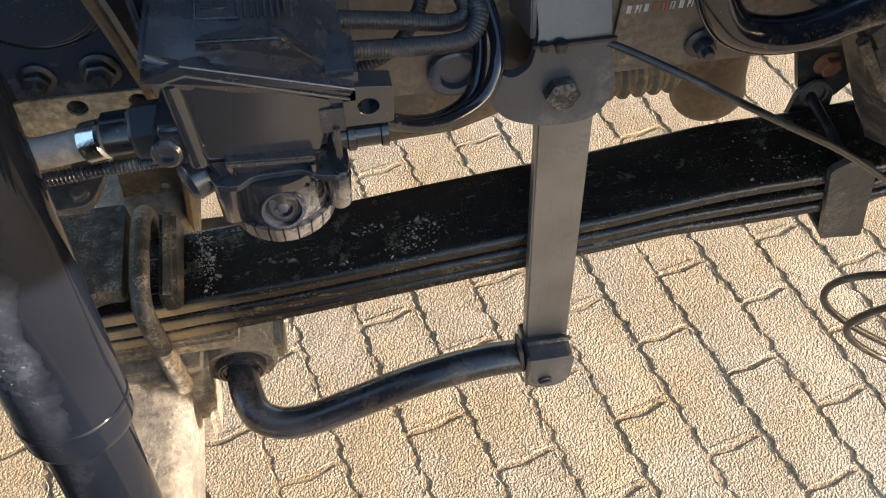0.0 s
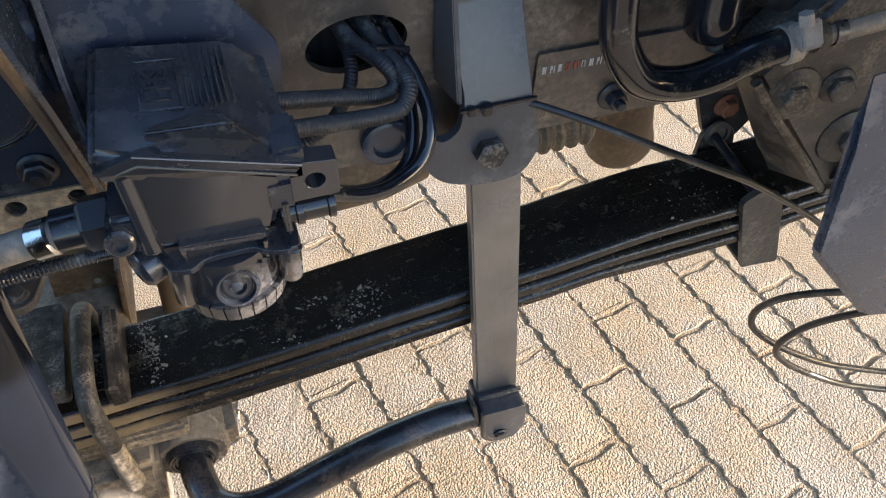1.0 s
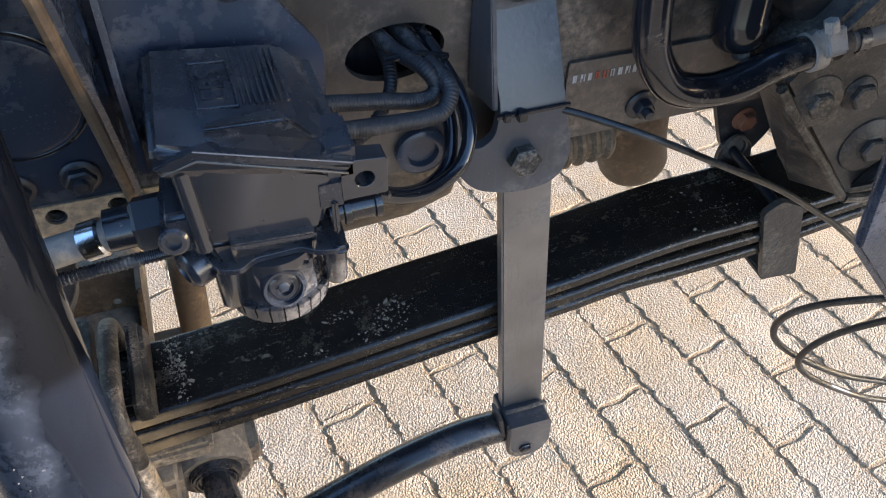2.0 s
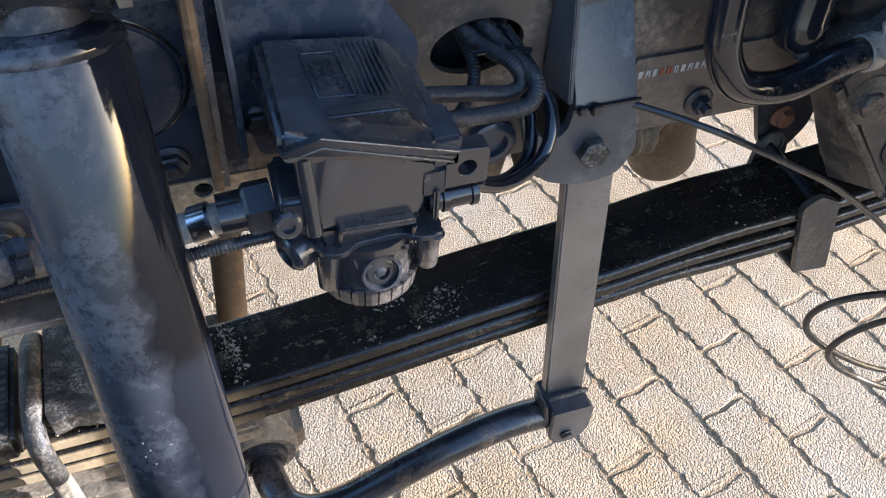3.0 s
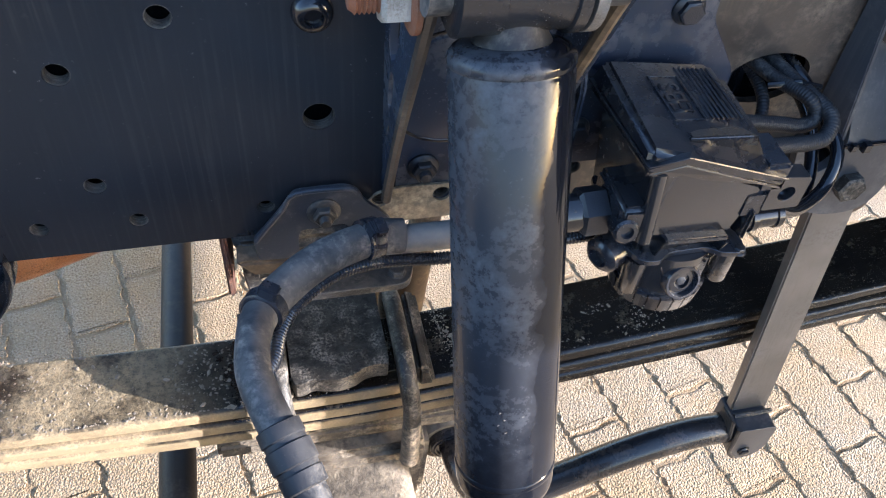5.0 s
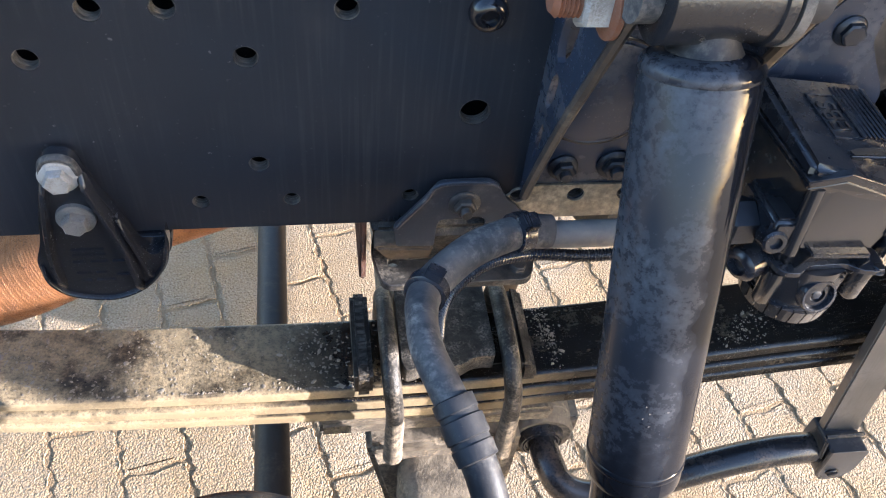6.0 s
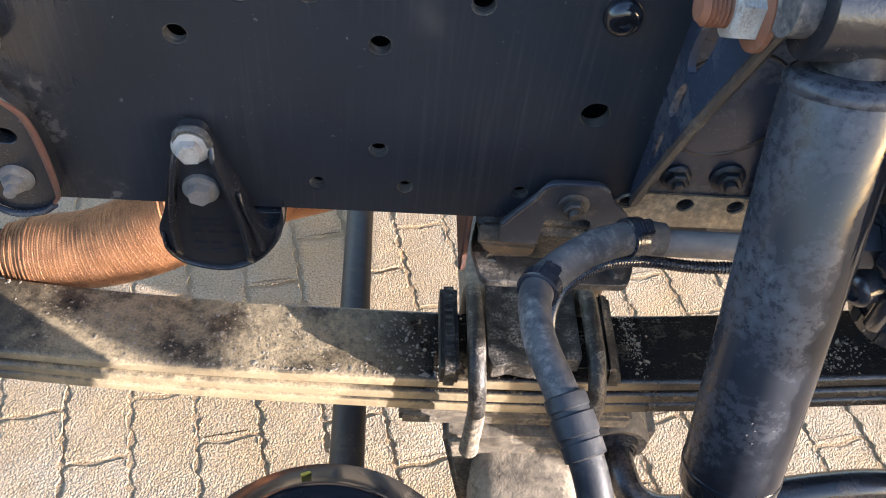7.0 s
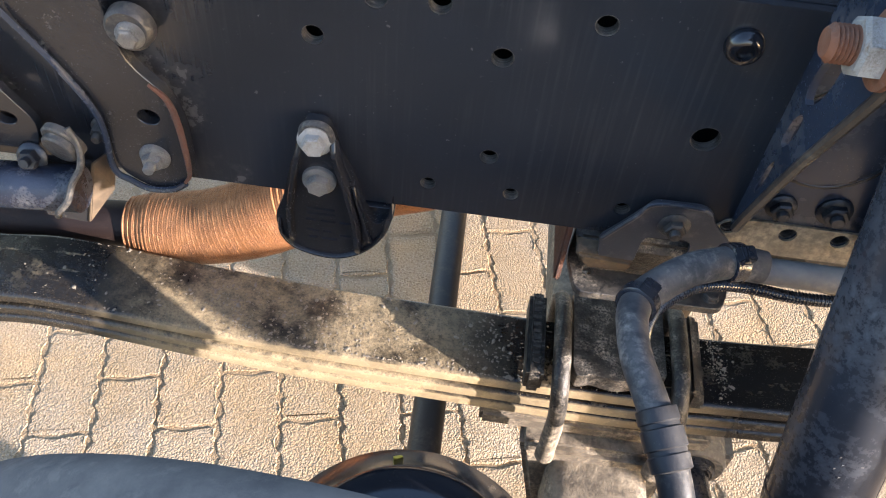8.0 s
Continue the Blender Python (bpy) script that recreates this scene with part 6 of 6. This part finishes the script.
build_left_brackets()


# ---- wheel and brake chamber ----
def build_wheel():
    t = thing("steered_wheel", (-0.02, -0.55, 0.0), "large dusty grey truck tyre on a steered front wheel", "wheel")
    c, ax = Vector((-0.15, -0.548, 0.53)), Vector((math.sin(radians(9)), math.cos(radians(9)), 0))
    prof = [(-0.16, 0.30), (-0.165, 0.40), (-0.160, 0.475), (-0.145, 0.510), (-0.125, 0.521), (0.0, 0.525), (0.125, 0.521), (0.145, 0.510), (0.160, 0.475), (0.165, 0.40), (0.16, 0.30)]
    part("tyre", lathe_bm(prof, c, ax, 96), M_TYRE, t, "dusty grey tyre")
    part("rim", lathe_bm([(-0.15, 0.0), (-0.15, 0.29), (-0.15, 0.305), (0.15, 0.305), (0.14, 0.28), (0.0, 0.26), (0.0, 0.0)], c, ax, 64), M_BODY, t)
    t = thing("brake_chamber", (-0.163, -0.385, 0.36), "round glossy black brake chamber beside the wheel", "brake chamber")
    prof = [(0.040, 0.0), (0.040, 0.060), (0.036, 0.080), (0.030, 0.088), (0.026, 0.090), (0.004, 0.112), (0.0, 0.1165), (-0.010, 0.1165), (-0.014, 0.108), (-0.06, 0.098), (-0.11, 0.060), (-0.12, 0.0)]
    part("can", lathe_bm(prof, (-0.1645, -0.384, 0.850), (0.0, 0.0, 1), 64), M_HOSE_GLOSS, t)
    part("paint_mark", hull_bm([(-0.184 + dx, -0.2845 + dy, 0.866 - 0.9 * dy + dz) for dx, dy in ((0.003, 0.004), (0.005, 0.002), (-0.003, 0.000), (-0.002, -0.003), (0.000, -0.003)) for dz in (-0.003, 0.0006)], 0.0), M_YELLOW_MARK, t, "small yellow paint mark", 0)
    part("push_rod", lathe_bm([(0, 0.02), (0.40, 0.02)], (-0.163, -0.384, 0.36), (0, 0, 1), 16), M_BROWN, t)
    return t


build_wheel()


def build_cab():
    """Blocks for the tilted cab and bumper at the front end, unseen, added to shade the frame."""
    ob = part("cab_blocker", box_bm((1.15, -0.86, 1.29), (2.6, 1.70, 3.0), 0.06), M_BODY, None, "", 0)
    tagged(ob, "unseen dark block for the tilted cab, added to shade the frame", "cab", kind="structure")
    # the last box is an added blocker that casts the spring's middle shadow
    ob = part("bumper", join_bm(box_bm((1.80, -0.45, 0.475), (1.87, 1.5, 0.66), 0.01), box_bm((1.80, -0.66, 0.60), (1.87, 1.5, 0.80), 0.01), box_bm((1.80, -0.755, 0.76), (1.90, 1.55, 1.42), 0.03), box_bm((1.82, -0.935, 1.085), (1.88, -0.75, 1.15), 0.01)), M_BODY, None, "", 0)
    tagged(ob, "unseen dark bumper blocks, the smallest added to shade the spring", "bumper", kind="structure")


build_cab()


def build_engine():
    """Engine and gearbox blocks between the rails, unseen, added to block sky light and darken reflections."""
    body = join_bm(box_bm((-0.55, 0.24, 0.90), (1.30, 0.92, 1.55), 0.05), box_bm((-0.10, 0.34, 0.80), (0.42, 0.82, 0.92), 0.03),
                   box_bm((0.55, 0.50, 0.80), (1.10, 0.86, 0.92), 0.03), box_bm((-1.60, 0.34, 0.74), (-0.50, 0.80, 1.22), 0.05))
    ob = part("engine", body, M_BODY, None, "", 0)
    tagged(ob, "unseen dark blocks for the engine and gearbox, added to block sky light", "engine", kind="structure")


build_engine()


# ---- paving ----
PITCH, LEN, SLOPE = 0.12155, 0.2448, radians(12.7)
U = Vector((math.cos(SLOPE), math.sin(SLOPE), 0))
V = Vector((-math.sin(SLOPE), math.cos(SLOPE), 0))


def wave(s):
    """Toothed long edge of a paver, s from 0 to 1 along it."""
    tri = abs(((4.5 * s + 0.1) % 1.0) - 0.5) * 4 - 1
    w = tri + 0.4 * math.sin(2 * math.pi * 10 * s + 1.0) + 0.35 * math.sin(2 * math.pi * 2 * s + 0.6)
    return 0.0046 * w * min(1.0, 9 * s, 9 * (1 - s))


def paver_outline(gap, rng):
    w, h = PITCH / 2, LEN / 2
    n = 34

    def j():
        return rng.uniform(-0.0014, 0.0014)

    right = [(w - gap + wave(k / n) + j(), -h + gap + (LEN - 2 * gap) * k / n) for k in range(n + 1)]
    left = [(-w + gap + wave(k / n) + j(), -h + gap + (LEN - 2 * gap) * k / n) for k in range(n, -1, -1)]
    top = [(w - PITCH * k / 10, h - gap + 0.0026 * math.sin(2 * math.pi * k / 10 * 1.5) + j()) for k in range(1, 10)]
    low = [(w - PITCH * k / 10, -h + gap + 0.0026 * math.sin(2 * math.pi * k / 10 * 1.5) + j()) for k in range(9, 0, -1)]
    return right + top + left + low


def paver_bm(bm, m, rng):
    rings = []
    for gap, z in ((0.0044, -0.012), (0.0048, -0.0030), (0.0062, -0.0004), (0.0080, 0.0), (0.0120, 0.0)):
        ring = []
        for x, y in paver_outline(gap, rng):
            # sand is washed up in a ragged lip along one side
            lip = 0.0
            if gap == 0.0062:
                lip = rng.uniform(-0.0001, 0.0011) + rng.choice((0.0, 0.0, 0.0010)) * (x > 0.4 * PITCH)
            elif gap == 0.0080:
                lip = rng.uniform(-0.0006, 0.0006)
            # the cross joints are washed nearly full
            if abs(y) > LEN / 2 - 0.008 and -0.004 < z < -0.001:
                z = -0.0012
            ring.append(bm.verts.new(m @ Vector((x, y, z + lip + rng.uniform(-0.0007, 0.0004) * (gap < 0.007)))))
        rings.append(ring)
    k = len(rings[0])
    for a, b in zip(rings, rings[1:]):
        for j in range(k):
            bm.faces.new((a[j], a[(j + 1) % k], b[(j + 1) % k], b[j]))
    bm.faces.new(rings[-1])


def build_paving():
    rng = random.Random(11)
    root = thing("paving", (0, 0, 0), "sand-coated beige interlocking concrete pavers in running bond", "paving", kind="structure")
    kinds = []
    for k in range(6):
        bm = bmesh.new()
        paver_bm(bm, Matrix(), rng)
        bm.normal_update()
        me = bpy.data.meshes.new("paver")
        bm.to_mesh(me)
        bm.free()
        me.materials.append(M_PAVER)
        me.polygons.foreach_set("use_smooth", [True] * len(me.polygons))
        me.set_sharp_from_angle(angle=radians(20))
        kinds.append(me)
    rest = bmesh.new()
    turn = Matrix.Rotation(SLOPE, 4, "Z")
    # joint lines: u of column 0's low edge, and v of the cross joints in even columns
    u0 = Vector((-0.745, 0.3, 0)).dot(U)
    v0 = 0.287
    spots = []
    for n in range(-22, 42):
        for k in range(-16, 18):
            u = u0 + PITCH * (n + 0.5)
            v = v0 + LEN * (k + 0.5 + (0.5 if n % 2 else 0.0))
            c = U * u + V * v
            spots.append((n, k, c))
    near = [s for s in spots if -1.35 < s[2].x < 2.0 and -0.35 < s[2].y < 1.75]
    near.sort(key=lambda s: (s[2] - Vector((0.2, 0.5, 0))).length)
    chosen = set((s[0], s[1]) for s in near[:300])
    for n, k, c in spots:
        tilt = Matrix.Rotation(rng.uniform(-0.004, 0.004), 4, "X") @ Matrix.Rotation(rng.uniform(-0.006, 0.006), 4, "Y")
        m = Matrix.Translation(c + Vector((0, 0, rng.uniform(-0.0009, 0.0012)))) @ turn @ Matrix.Rotation(rng.uniform(-0.006, 0.006), 4, "Z") @ tilt
        if (n, k) in chosen:
            ob = new("paver", rng.choice(kinds))
            ob.parent = root
            ob.matrix_basis = m
        elif (c - Vector((0.2, 0.5, 0))).length < 3.0:
            paver_bm(rest, m, rng)
    far = part("paver_field", rest, M_PAVER, root, "", 20)
    tagged(far, kind="stuff")


build_paving()
